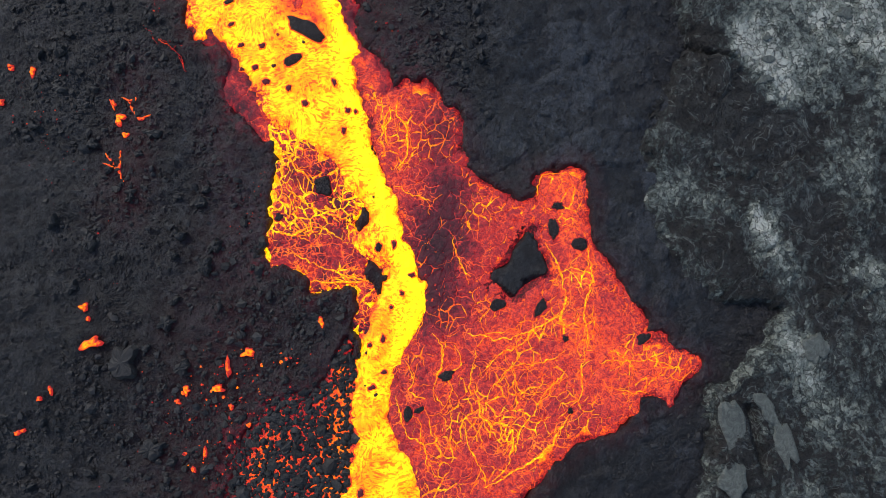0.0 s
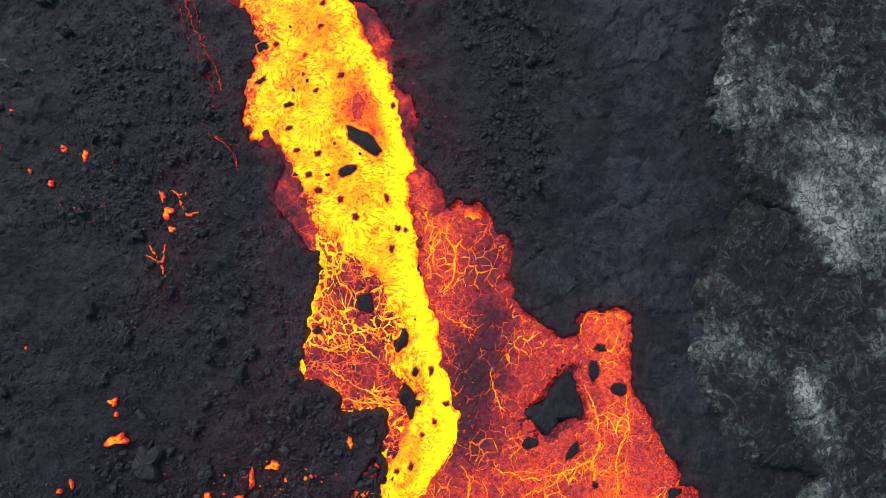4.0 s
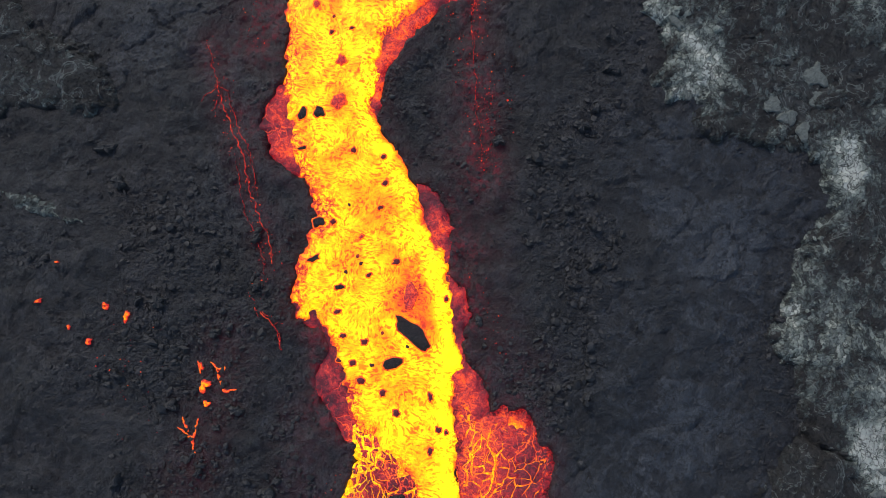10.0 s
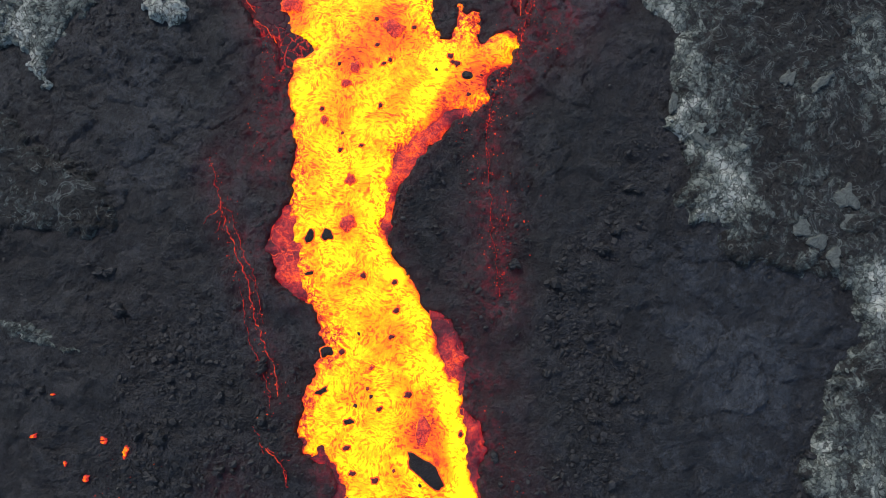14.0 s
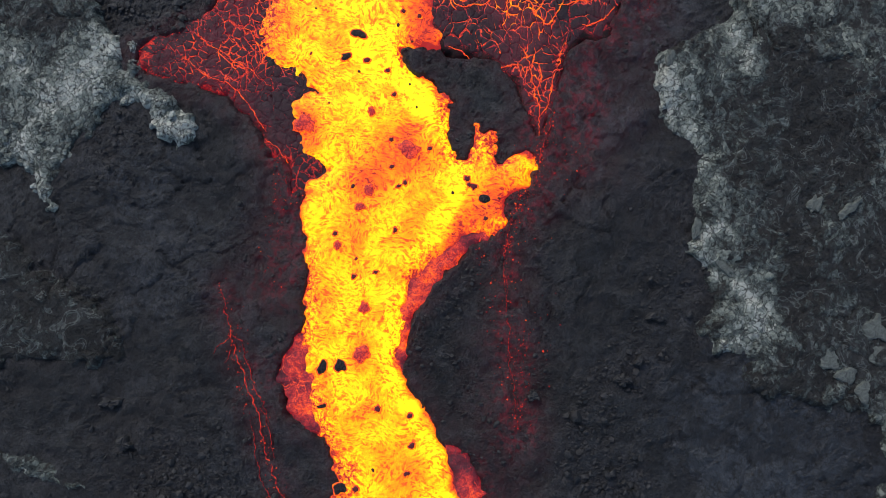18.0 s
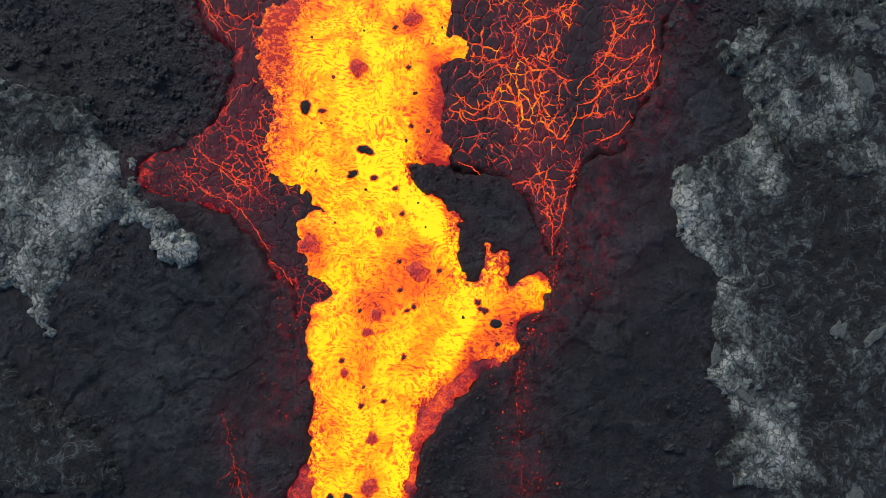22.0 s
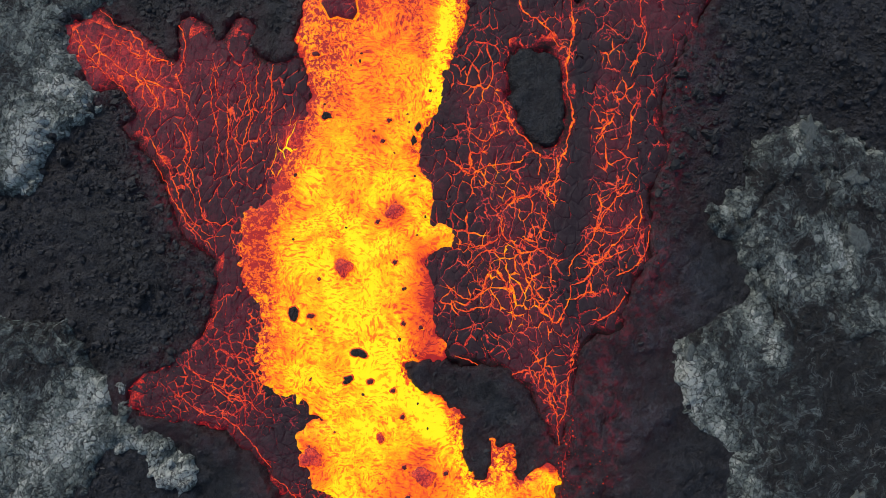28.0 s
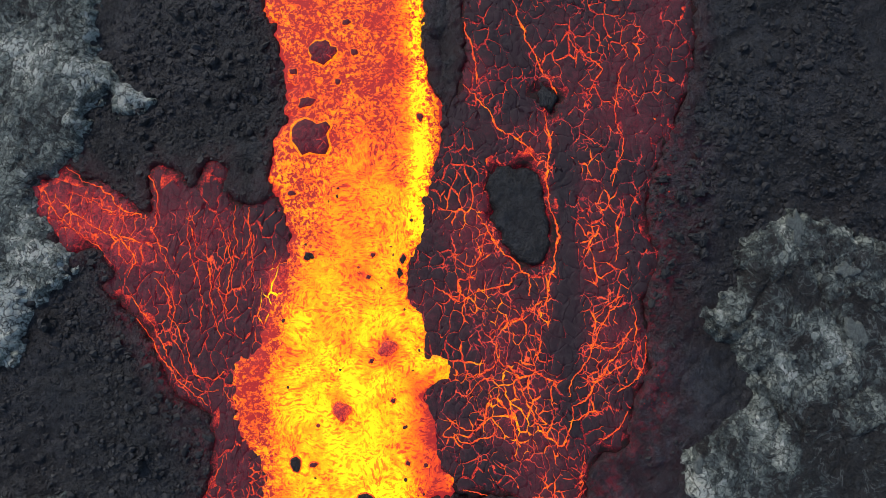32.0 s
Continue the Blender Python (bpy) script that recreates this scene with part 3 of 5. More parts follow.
# ---- materials ----
class Nodes:
    """A short way to write node trees."""

    def __init__(self, name):
        self.mat = bpy.data.materials.new(name)
        self.mat.use_nodes = True
        self.tree = self.mat.node_tree
        self.bsdf = self.tree.nodes["Principled BSDF"]
        self.place = self.node("ShaderNodeTexCoord").outputs["Object"]

    def node(self, kind, ins=(), **props):
        n = self.tree.nodes.new(kind)
        for k, v in props.items():
            setattr(n, k, v)
        for k, v in dict(ins).items():
            self.put(n.inputs[k], v)
        return n

    def put(self, socket, v):
        if isinstance(v, bpy.types.NodeSocket):
            self.tree.links.new(v, socket)
        elif v is not None:
            socket.default_value = v

    def math(self, op, a, b=0.0, c=0.0, clamp=False):
        return self.node("ShaderNodeMath", {0: a, 1: b, 2: c}, operation=op, use_clamp=clamp).outputs[0]

    def ramp(self, fac, stops, mode="LINEAR"):
        n = self.node("ShaderNodeValToRGB", {0: fac})
        n.color_ramp.interpolation = mode
        els = n.color_ramp.elements
        while len(els) < len(stops):
            els.new(0.5)
        for e, (p, c) in zip(els, stops):
            e.position, e.color = p, (*c, 1) if len(c) == 3 else c
        return n.outputs[0]

    def span(self, v, a, b, c=0.0, d=1.0):
        return self.node("ShaderNodeMapRange", {0: v, 1: a, 2: b, 3: c, 4: d}, interpolation_type="SMOOTHSTEP").outputs[0]

    def noise(self, scale, detail=3.0, rough_=0.55, distort=0.0, at=None):
        return self.node("ShaderNodeTexNoise", {"Vector": at or self.place, "Scale": scale, "Detail": detail, "Roughness": rough_, "Distortion": distort}).outputs[0]

    def voronoi(self, scale, feature="F1", at=None, out="Distance"):
        return self.node("ShaderNodeTexVoronoi", {"Vector": at or self.place, "Scale": scale}, feature=feature).outputs[out]

    def stretched(self, sx, sy, turn=0.0, at=None):
        return self.node("ShaderNodeMapping", {0: at or self.place, 2: (0, 0, turn), 3: (sx, sy, 1)}).outputs[0]

    def warped(self, scale, amount, at=None):
        n = self.node("ShaderNodeTexNoise", {"Vector": at or self.place, "Scale": scale, "Detail": 2.0})
        off = self.node("ShaderNodeVectorMath", {0: n.outputs["Color"], 1: (0.5, 0.5, 0.5)}, operation="SUBTRACT").outputs[0]
        off = self.node("ShaderNodeVectorMath", {0: off, 3: amount}, operation="SCALE").outputs[0]
        return self.node("ShaderNodeVectorMath", {0: at or self.place, 1: off}, operation="ADD").outputs[0]

    def mix(self, fac, a, b):
        n = self.node("ShaderNodeMix", {0: fac}, data_type="RGBA")
        self.put(n.inputs[6], (*a, 1) if isinstance(a, tuple) else a)
        self.put(n.inputs[7], (*b, 1) if isinstance(b, tuple) else b)
        return n.outputs[2]

    def value(self, key):
        return self.node("ShaderNodeAttribute", attribute_name=key).outputs["Fac"]

    def bump(self, height, distance, strength=1.0, normal=None):
        return self.node("ShaderNodeBump", {"Height": height, "Distance": distance, "Strength": strength, "Normal": normal}).outputs[0]

    def finish(self, colour=None, roughness=None, normal=None, glow=None, power=1.0):
        for key, v in (("Base Color", colour), ("Roughness", roughness), ("Normal", normal), ("Emission Color", glow)):
            if isinstance(v, tuple):
                v = (*v, 1)
            self.put(self.bsdf.inputs[key], v)
        if glow is not None:
            self.bsdf.inputs["Specular IOR Level"].default_value = 0.15
            self.put(self.bsdf.inputs["Emission Strength"], power)
        return self.mat


# what glowing rock gives off, from black crust to yellow melt
HEAT = [(0.0, (0, 0, 0)), (0.14, (0.011, 0.0007, 0.0015)), (0.28, (0.07, 0.0025, 0.008)), (0.42, (0.32, 0.013, 0.017)), (0.56, (0.75, 0.055, 0.014)),
        (0.7, (1.0, 0.17, 0.003)), (0.84, (1.0, 0.37, 0.001)), (0.93, (1.0, 0.58, 0.001)), (1.0, (1.0, 0.82, 0.004))]
POWER = 1.4


def dark_rock(name, tone=(0.027, 0.0255, 0.0285), rust=(0.034, 0.0275, 0.0315), pale=(0.05, 0.055, 0.062), pieces=False):
    """Fresh basalt: near black, ashy in places; 'smooth' marks the bluish glassy skin. pieces: each loose stone its own grey."""
    n = Nodes(name)
    big, mid, fine = n.noise(0.11, 4.0), n.noise(1.3, 6.0, 0.68, 0.6), n.noise(9.0, 5.0, 0.7)
    colour = n.mix(n.span(big, 0.42, 0.58), tone, rust)
    if pieces:
        own = n.node("ShaderNodeNewGeometry").outputs["Random Per Island"]
        colour = n.mix(n.math("POWER", own, 2.2), colour, pale)
        colour = n.mix(n.span(mid, 0.35, 0.7, 0.6, 0.0), colour, (0.011, 0.011, 0.012))
        normal = n.bump(n.math("ADD", n.math("MULTIPLY", mid, 2.0), fine), 0.06, 0.8)
    else:
        skin, tint = n.value("smooth"), n.value("tone")
        tint = n.math("ADD", tint, n.math("MULTIPLY_ADD", n.noise(0.5, 6.0, 0.7, 1.0), 1.2, -0.6))
        clump = n.warped(3.0, 0.35, n.warped(0.7, 1.2))
        for size, weight in ((1.1, 0.5), (3.4, 0.55)):
            own = n.node("ShaderNodeSeparateColor", {0: n.voronoi(size, at=clump, out="Color")}).outputs[0]
            tint = n.math("ADD", tint, n.math("MULTIPLY_ADD", own, weight, -0.5 * weight))
        colour = n.mix(n.span(tint, 0.1, 0.9), n.mix(0.5, colour, (0.006, 0.0055, 0.006)), n.mix(0.6, colour, (0.052, 0.054, 0.062)))
        blue = n.mix(n.span(tint, 0.15, 0.85), (0.029, 0.034, 0.044), (0.076, 0.09, 0.113))
        colour = n.mix(skin, colour, blue)
        crazed = n.warped(2.5, 0.25, n.warped(0.6, 1.6))
        seams = n.math("MULTIPLY", n.span(n.voronoi(0.7, "DISTANCE_TO_EDGE", crazed), 0.0, 0.05, 1.0, 0.0), n.span(mid, 0.42, 0.6))
        rope = n.math("ABSOLUTE", n.math("MULTIPLY_ADD", n.noise(0.9, 5.0, 0.6, 2.2, n.stretched(1.5, 0.8, 0.3)), 2.0, -1.0))
        chips = n.voronoi(3.4, at=clump)
        crevice_shade = n.math("MULTIPLY", n.span(n.voronoi(1.7, "DISTANCE_TO_EDGE", clump), 0.0, 0.09, 1.0, 0.0), n.span(n.noise(0.9, 3.0), 0.44, 0.62, 0.1, 0.8))
        colour = n.mix(n.math("MULTIPLY", n.span(mid, 0.55, 0.76), n.span(fine, 0.4, 0.65)), colour, pale)
        colour = n.mix(n.span(fine, 0.5, 0.7, 0.0, 0.5), colour, (0.045, 0.046, 0.05))
        colour = n.mix(n.span(fine, 0.34, 0.48, 0.5, 0.0), colour, (0.006, 0.006, 0.007))
        colour = n.mix(n.span(rope, 0.0, 0.09, 0.6, 0.0), colour, (0.006, 0.006, 0.007))
        # Between the blocks, crevice shade is painted in as dark colour.
        colour = n.mix(n.math("MULTIPLY", seams, 0.8), colour, (0.005, 0.005, 0.006))
        colour = n.mix(crevice_shade, colour, (0.006, 0.006, 0.007))
        # Ground emission: painted red haze round the lava, and hot crust.
        hot = n.math("MULTIPLY", n.value("haze_and_heat"), n.math("ADD", n.span(mid, 0.35, 0.65, 0.25, 1.0), n.span(fine, 0.55, 0.75, 0.0, 0.5)))
        glow = n.ramp(hot, HEAT)
        normal = n.bump(n.math("SUBTRACT", n.math("MULTIPLY_ADD", chips, n.math("ADD", n.value("rubble"), 0.5), n.span(rope, 0.0, 0.35)), seams), 0.25, 0.8)
        normal = n.bump(n.math("ADD", n.math("MULTIPLY", mid, 1.5), fine), 0.14, 1.0, normal)
        n.finish(colour, n.span(mid, 0.3, 0.7, 0.5, 0.85), normal, glow, POWER)
        n.bsdf.inputs["Specular IOR Level"].default_value = 0.5
        return n.mat
    return n.finish(colour, n.span(mid, 0.3, 0.7, 0.5, 0.85), normal)


def bank_rock(name, pieces=False):
    """Older weathered lava: brown-black clinker with pale ash and mineral crust, by the number 'pale'."""
    n = Nodes(name)
    big, mid, fine = n.noise(0.3, 5.0, 0.65, 0.8), n.noise(1.1, 5.0, 0.62, 1.6), n.noise(4.2, 4.0, 0.75, 0.4)
    swirl = n.math("PINGPONG", n.math("MULTIPLY", n.noise(0.45, 3.0, 0.5, 2.5), 5.0), 1.0)
    lines = n.span(swirl, 0.0, 0.16, 1.0, 0.0)
    dust = n.math("ADD", n.value("pale"), n.math("MULTIPLY_ADD", mid, 1.6, -0.8))
    dust = n.math("ADD", dust, n.math("MULTIPLY_ADD", fine, 1.0, -0.5))
    dust = n.math("ADD", dust, n.math("MULTIPLY_ADD", big, 0.9, -0.45))
    crazed = n.warped(2.5, 0.3, n.stretched(1.6, 0.9, 0.2, n.warped(0.9, 1.5)))
    if not pieces:
        own = n.node("ShaderNodeSeparateColor", {0: n.voronoi(1.25, at=crazed, out="Color")}).outputs[0]
        dust = n.math("ADD", dust, n.math("MULTIPLY_ADD", own, 0.7, -0.35))
    if pieces:
        dust = n.math("ADD", dust, n.math("MULTIPLY_ADD", n.node("ShaderNodeNewGeometry").outputs["Random Per Island"], 0.9, -0.45))
    colour = n.mix(n.span(big, 0.4, 0.62), (0.022, 0.02, 0.019), (0.036, 0.038, 0.039))
    colour = n.mix(n.span(dust, 0.25, 0.6), colour, (0.085, 0.102, 0.096))
    colour = n.mix(n.span(dust, 0.6, 1.1), colour, (0.265, 0.295, 0.255))
    colour = n.mix(n.span(dust, 1.1, 1.6), colour, (0.6, 0.62, 0.55))
    cracks = n.span(n.voronoi(1.25, "DISTANCE_TO_EDGE", crazed), 0.0, 0.1, 1.0, 0.0)
    lines = n.math("MAXIMUM", lines, n.math("MULTIPLY", cracks, n.span(mid, 0.35, 0.6)))
    # Cracks are too fine for the mesh; their shade is painted dark.
    if not pieces:
        colour = n.mix(n.math("MULTIPLY", lines, 0.85), colour, (0.015, 0.015, 0.014))
        colour = n.mix(n.span(swirl, 0.8, 1.0, 0.0, 0.22), colour, (0.45, 0.5, 0.47))
    colour = n.mix(n.span(n.math("MULTIPLY_ADD", fine, 0.6, n.math("MULTIPLY", mid, 0.4)), 0.36, 0.46, 0.8, 0.0), colour, (0.014, 0.013, 0.013))
    normal = n.bump(n.math("SUBTRACT", mid, n.math("MULTIPLY", lines, 0.5)), 0.45, 1.0)
    normal = n.bump(fine, 0.22, 1.0, normal)
    return n.finish(colour, 0.85, normal)


def melt(name):
    """The running melt: yellow, wrinkled across its flow, cooler where 'warmth' is low; 'curd' breaks it into hot crumbs."""
    n = Nodes(name)
    flow = n.warped(2.0, 0.5, n.warped(0.22, 3.2))
    large, fine = n.noise(0.3, 2.0, 0.5, 0.8), n.noise(11.0, 3.0, 0.65, 0.5)
    across = n.noise(4.0, 3.0, 0.5, 0.3, n.stretched(0.5, 1.2, 0.15, flow))
    along = n.noise(4.0, 3.0, 0.5, 0.3, n.stretched(1.2, 0.5, -0.35, flow))
    which = n.span(large, 0.52, 0.6)
    folds = n.mix(which, across, along)
    wrinkle = n.span(folds, 0.5, 0.62)
    crest = n.span(folds, 0.46, 0.34)
    strong = n.span(n.noise(0.5, 3.0), 0.34, 0.6, 0.45, 1.0)
    warm = n.math("SUBTRACT", n.value("warmth"), n.math("MULTIPLY", n.math("MULTIPLY", wrinkle, strong), 0.23))
    warm = n.math("ADD", warm, n.math("MULTIPLY", crest, 0.05))
    warm = n.math("ADD", warm, n.math("MULTIPLY_ADD", fine, 0.16, -0.08))
    warm = n.math("SUBTRACT", warm, n.span(n.noise(0.4, 3.0, 0.55, 0.6), 0.4, 0.7, -0.035, 0.13))
    crumbs = n.span(n.noise(2.4, 5.0, 0.75, 0.8), 0.46, 0.58)
    warm = n.math("MAXIMUM", n.math("SUBTRACT", warm, n.math("MULTIPLY", n.value("curd"), crumbs)), 0.43)
    normal = n.bump(folds, 0.1, 0.5)
    return n.finish((0.02, 0.016, 0.014), 0.6, normal, n.ramp(warm, HEAT), POWER)


def underlay(name):
    """Hot rock seen in the gaps of a crust."""
    n = Nodes(name)
    warm = n.math("ADD", n.value("warmth"), n.math("ADD", n.math("MULTIPLY_ADD", n.noise(6.5, 4.0, 0.7, 0.6), 1.1, -0.55), n.math("MULTIPLY_ADD", n.noise(1.3, 3.0), 0.5, -0.25)))
    return n.finish((0.02, 0.016, 0.015), 0.7, None, n.ramp(warm, HEAT), POWER)


def veined(name, scale, width, wander=0.9, stretch=(1.0, 1.0), turn=0.0, peak=0.85, winds=0.3):
    """A thin hot crust, cracked into a web of glowing veins. 'warmth' sets how much shows, 'skin' how hot the crust itself is."""
    n = Nodes(name)
    at = n.stretched(*stretch, turn, n.warped(0.45, 1.6 * wander))
    at = n.warped(6.0, 0.16, n.warped(1.8, 0.5, at))
    wide = n.voronoi(scale, "DISTANCE_TO_EDGE", at)
    thin = n.voronoi(scale * 2.3, "DISTANCE_TO_EDGE", at)
    heat, skin = n.value("warmth"), n.value("skin")
    patch, fine, mid = n.noise(0.5, 4.0, 0.6), n.noise(10.0, 4.0, 0.7), n.noise(2.4, 5.0, 0.7, 0.8)
    wet = n.math("ADD", heat, n.math("MULTIPLY_ADD", patch, 1.6, -0.8))
    open_ = n.span(wet, -0.1, 0.35)
    vein = n.math("MULTIPLY", n.span(wide, 0.0, width, 1.0, 0.0), open_)
    vein2 = n.math("MULTIPLY", n.span(thin, 0.0, width * 1.6, 1.0, 0.0), n.span(wet, 0.05, 0.6))
    top = n.math("MAXIMUM", n.math("MULTIPLY", vein, n.math("MULTIPLY_ADD", wet, 0.45, 0.42)), n.math("MULTIPLY", vein2, n.math("MULTIPLY_ADD", wet, 0.3, winds)))
    crust = n.math("MULTIPLY", skin, n.math("ADD", n.math("MULTIPLY_ADD", fine, 1.1, 0.2), n.math("MULTIPLY_ADD", mid, 1.5, -0.5)))
    top = n.math("ADD", n.math("MAXIMUM", top, crust), n.math("MULTIPLY", n.math("MULTIPLY_ADD", fine, 1.0, -0.5), n.math("MULTIPLY", top, 0.6)))
    top = n.math("MINIMUM", top, peak)
    glow = n.ramp(top, HEAT)
    normal = n.bump(n.math("ADD", n.span(wide, 0, 0.2), n.math("MULTIPLY", fine, 0.4)), 0.12, 0.7)
    colour = n.mix(n.noise(1.2, 4.0), (0.02, 0.018, 0.021), (0.042, 0.04, 0.046))
    return n.finish(colour, 0.7, normal, glow, POWER)


ROCK = dark_rock("basalt_crust")
RAFT = dark_rock("raft_crust", (0.06, 0.038, 0.044), (0.07, 0.04, 0.046), (0.09, 0.07, 0.075))
CLINKER = dark_rock("clinker", (0.0165, 0.016, 0.0175), (0.018, 0.016, 0.0172), (0.04, 0.04, 0.044), True)
BANK = bank_rock("weathered_lava")
BANK_STONE = bank_rock("weathered_stone", True)


def slab_rock(name):
    n = Nodes(name)
    mid, fine = n.noise(1.4, 6.0, 0.65, 1.5), n.noise(9.0, 4.0, 0.7)
    colour = n.mix(n.span(mid, 0.35, 0.65), (0.075, 0.085, 0.078), (0.15, 0.165, 0.15))
    colour = n.mix(n.span(fine, 0.3, 0.45, 0.6, 0.0), colour, (0.05, 0.05, 0.048))
    return n.finish(colour, 0.85, n.bump(n.math("ADD", mid, fine), 0.12, 0.8))


SLAB = slab_rock("pale_slab_rock")
MELT = melt("molten_lava")
UNDER = underlay("hot_underlay")
WEB_FAN = veined("fan_crust", 0.6, 0.05, winds=0.5)
WEB_NORTH = veined("dark_veined_crust", 0.55, 0.045, 1.0, (1.2, 0.85), 0.0, 0.62, 0.34)
WEB_WEST = veined("red_veined_crust", 0.5, 0.04, 0.9, (1.6, 0.7), 0.0, 0.6, 0.34)
WEB_APRON = veined("broken_hot_crust", 0.8, 0.09, peak=0.95, winds=0.6)
WEB_SPUR = veined("red_broken_crust", 0.9, 0.07, peak=0.58, winds=0.4)

# ---- the bodies of lava, as rims ----
RIVER = RIVER_WEST_SOUTH + RIVER_WEST_MID + RIVER_WEST_NORTH + (RIVER_EAST_SOUTH + RIVER_EAST_MID + RIVER_EAST_TONGUE + RIVER_EAST_NORTH)[::-1]
NORTH_FAN = NORTH_FAN_WEST_BANK + NORTH_FAN_EAST_BANK
EAST_BANK = EAST_BANK_SOUTH + EAST_BANK_MID + EAST_BANK_NORTH + [(60, 84), (60, -28)]
MARGINS = [MARGIN_1, MARGIN_2, MARGIN_3, MARGIN_4, MARGIN_5, MARGIN_6]
HOLLOWS = [RIVER, EAST_FAN, WEST_APRON, WEST_RUBBLE, NORTH_FAN, WEST_FAN, WEST_FAN_SPUR] + MARGINS


def frayed(x, y, amount=0.35, seed=3):
    """The same places, shifted a little, so that rims come out ragged."""
    return (x + amount * rough(x, y, 1.6, 4, seed) + 0.95 * amount * rough(x, y, 0.65, 2, seed + 2),
            y + amount * rough(x, y, 1.6, 4, seed + 40) + 0.95 * amount * rough(x, y, 0.65, 2, seed + 42))


# ---- ground: one sheet to the horizon, fine where the camera flies ----
def axis(a, b, cell):
    far = [40, 120, 400, 1200, 3000]
    return np.concatenate([[a - f for f in far[::-1]], np.arange(a, b, cell), [b + f for f in far]])


gx, gy = np.meshgrid(axis(-82, 52, 0.25), axis(-40, 132, 0.25))
fx, fy = frayed(gx, gy)
covered = np.full(gx.shape, -3.0)
for rim in HOLLOWS:
    covered = np.maximum(covered, within(rim, fx, fy))
clods1 = cells(gx + 0.5 * rough(gx, gy, 2, 2, 31), gy + 0.5 * rough(gx, gy, 2, 2, 32), 1.3, 7)
clods2 = cells(gx, gy, 0.62, 8)
RUBBLE = [(-42, -18, -24, -6, 11, 0.4), (-40, 12, -32, 26, 8, 0.2), (-1, 36, 2, 14, 3.5, 0.8), (-52, 86, -44, 70, 6, 1.4), (-47, 104, -42, 112, 6, 1.3), (4, 96, 20, 106, 9, 1.3),
          (-17, -8, -14, -2, 3, 1.3), (10, 38, 10, 8, 6, -1.0), (-46, 44, -38, 38, 6, -0.8), (-8, 62, -6, 44, 5, -0.7), (-46, 60, -40, 48, 5, -0.6), (15, 0, 16, 12, 4, -0.6)]
zone = streaks(gx + 5 * rough(gx, gy, 11, 4, 72), gy + 5 * rough(gx, gy, 11, 4, 73), RUBBLE) + 1.0 * rough(gx, gy, 9, 4, 70)
rubbly = step(-0.7, 0.9, zone)
gz = 0.7 * rough(gx, gy, 9, 4, 50) + 0.4 * rough(gx, gy, 2.2, 4, 51, 0.6)
gz += rubbly * (0.26 * (clods1[1] - clods1[0]) * (0.4 + clods1[2]) + 0.16 * (clods2[1] - clods2[0]) * clods2[2])
warp_x, warp_y = gx + 2.2 * rough(gx, gy, 6, 3, 81), gy + 2.2 * rough(gx, gy, 6, 3, 82)
slabs = cells(warp_x + 0.5 * rough(gx, gy, 1.2, 2, 83), warp_y + 0.5 * rough(gx, gy, 1.2, 2, 84), 3.4, 41)
small = cells(warp_x, warp_y, 1.15, 43)
gz += (1 - rubbly) * (0.3 * slabs[2] * step(0.0, 0.1, slabs[1] - slabs[0]) + 0.14 * small[2] * step(0.0, 0.16, small[1] - small[0]) - 0.22 * np.abs(rough(warp_x, warp_y, 2.4, 4, 53)))
tone = np.clip(0.5 + 0.55 * (slabs[2] - 0.5) * (1 - 0.6 * rubbly) + 0.45 * (small[2] - 0.5) + 0.5 * rough(gx, gy, 7, 4, 85), 0, 1)
gz += 0.25 * step(-2.6, -0.3, covered) * (1 + 0.5 * rough(gx, gy, 3, 3, 54))
gz -= 1.3 * step(-0.12, 0.5, covered)
for rim in (EAST_FAN_ISLAND, NORTH_FAN_ISLAND, NORTH_FAN_SLOT):
    gz = np.maximum(gz, -1.2 + 1.6 * step(-0.5, 0.35, within(rim, fx, fy)) + 0.25 * rough(gx, gy, 1.3, 3, 56))
BLUE = [(12, 41, 12, 12, 9, 0.9), (17, 8, 18, -20, 5, 0.45), (-47, 60, -43, 42, 6, 0.4), (-5, 64, -3, 78, 3.5, 0.5), (0, 92, 6, 104, 5, 0.35), (-31, 30, -37, 52, 3, 0.2), (-20, 3, -24, 12, 3, 0.3)]
blue = np.clip(streaks(gx + 2.5 * rough(gx, gy, 6, 4, 86), gy + 2.5 * rough(gx, gy, 6, 4, 87), BLUE), 0, 1) * (1 - step(-0.2, 0.2, covered))
# Lava's red haze over the ground, put in as emission, with hot fissure strips.
HAZE_AND_HOT_CRUST = [(-12.6, 52, -9, 37, 1.9, 0.3), (-10.4, 65, -11.2, 56, 2.1, 0.33), (-9.6, 28, -3.6, 19.8, 2.6, 0.18), (-33, 57, -33.2, 45, 2.6, 0.25), (-36.8, 44.5, -26.5, 25, 1.4, 0.22), (-8, 62, -5, 72, 4.0, 0.19), (-4, 76, -1, 98, 2.6, 0.21),
             (-20, -8, -22, -20, 6.4, 0.18), (-30, 5, -29, 17, 2.4, 0.19), (-20, 0, -21, 12, 2.6, 0.16), (-44, 74, -50, 84, 1.6, 0.15), (-12, 44, -9.5, 30, 3.2, 0.15), (-8.5, 70, -6.5, 60, 1.2, 0.2), (-31.5, 56, -31.5, 44, 1.0, 0.2),
             (-22, 24, -20, 14, 1.6, 0.16)]
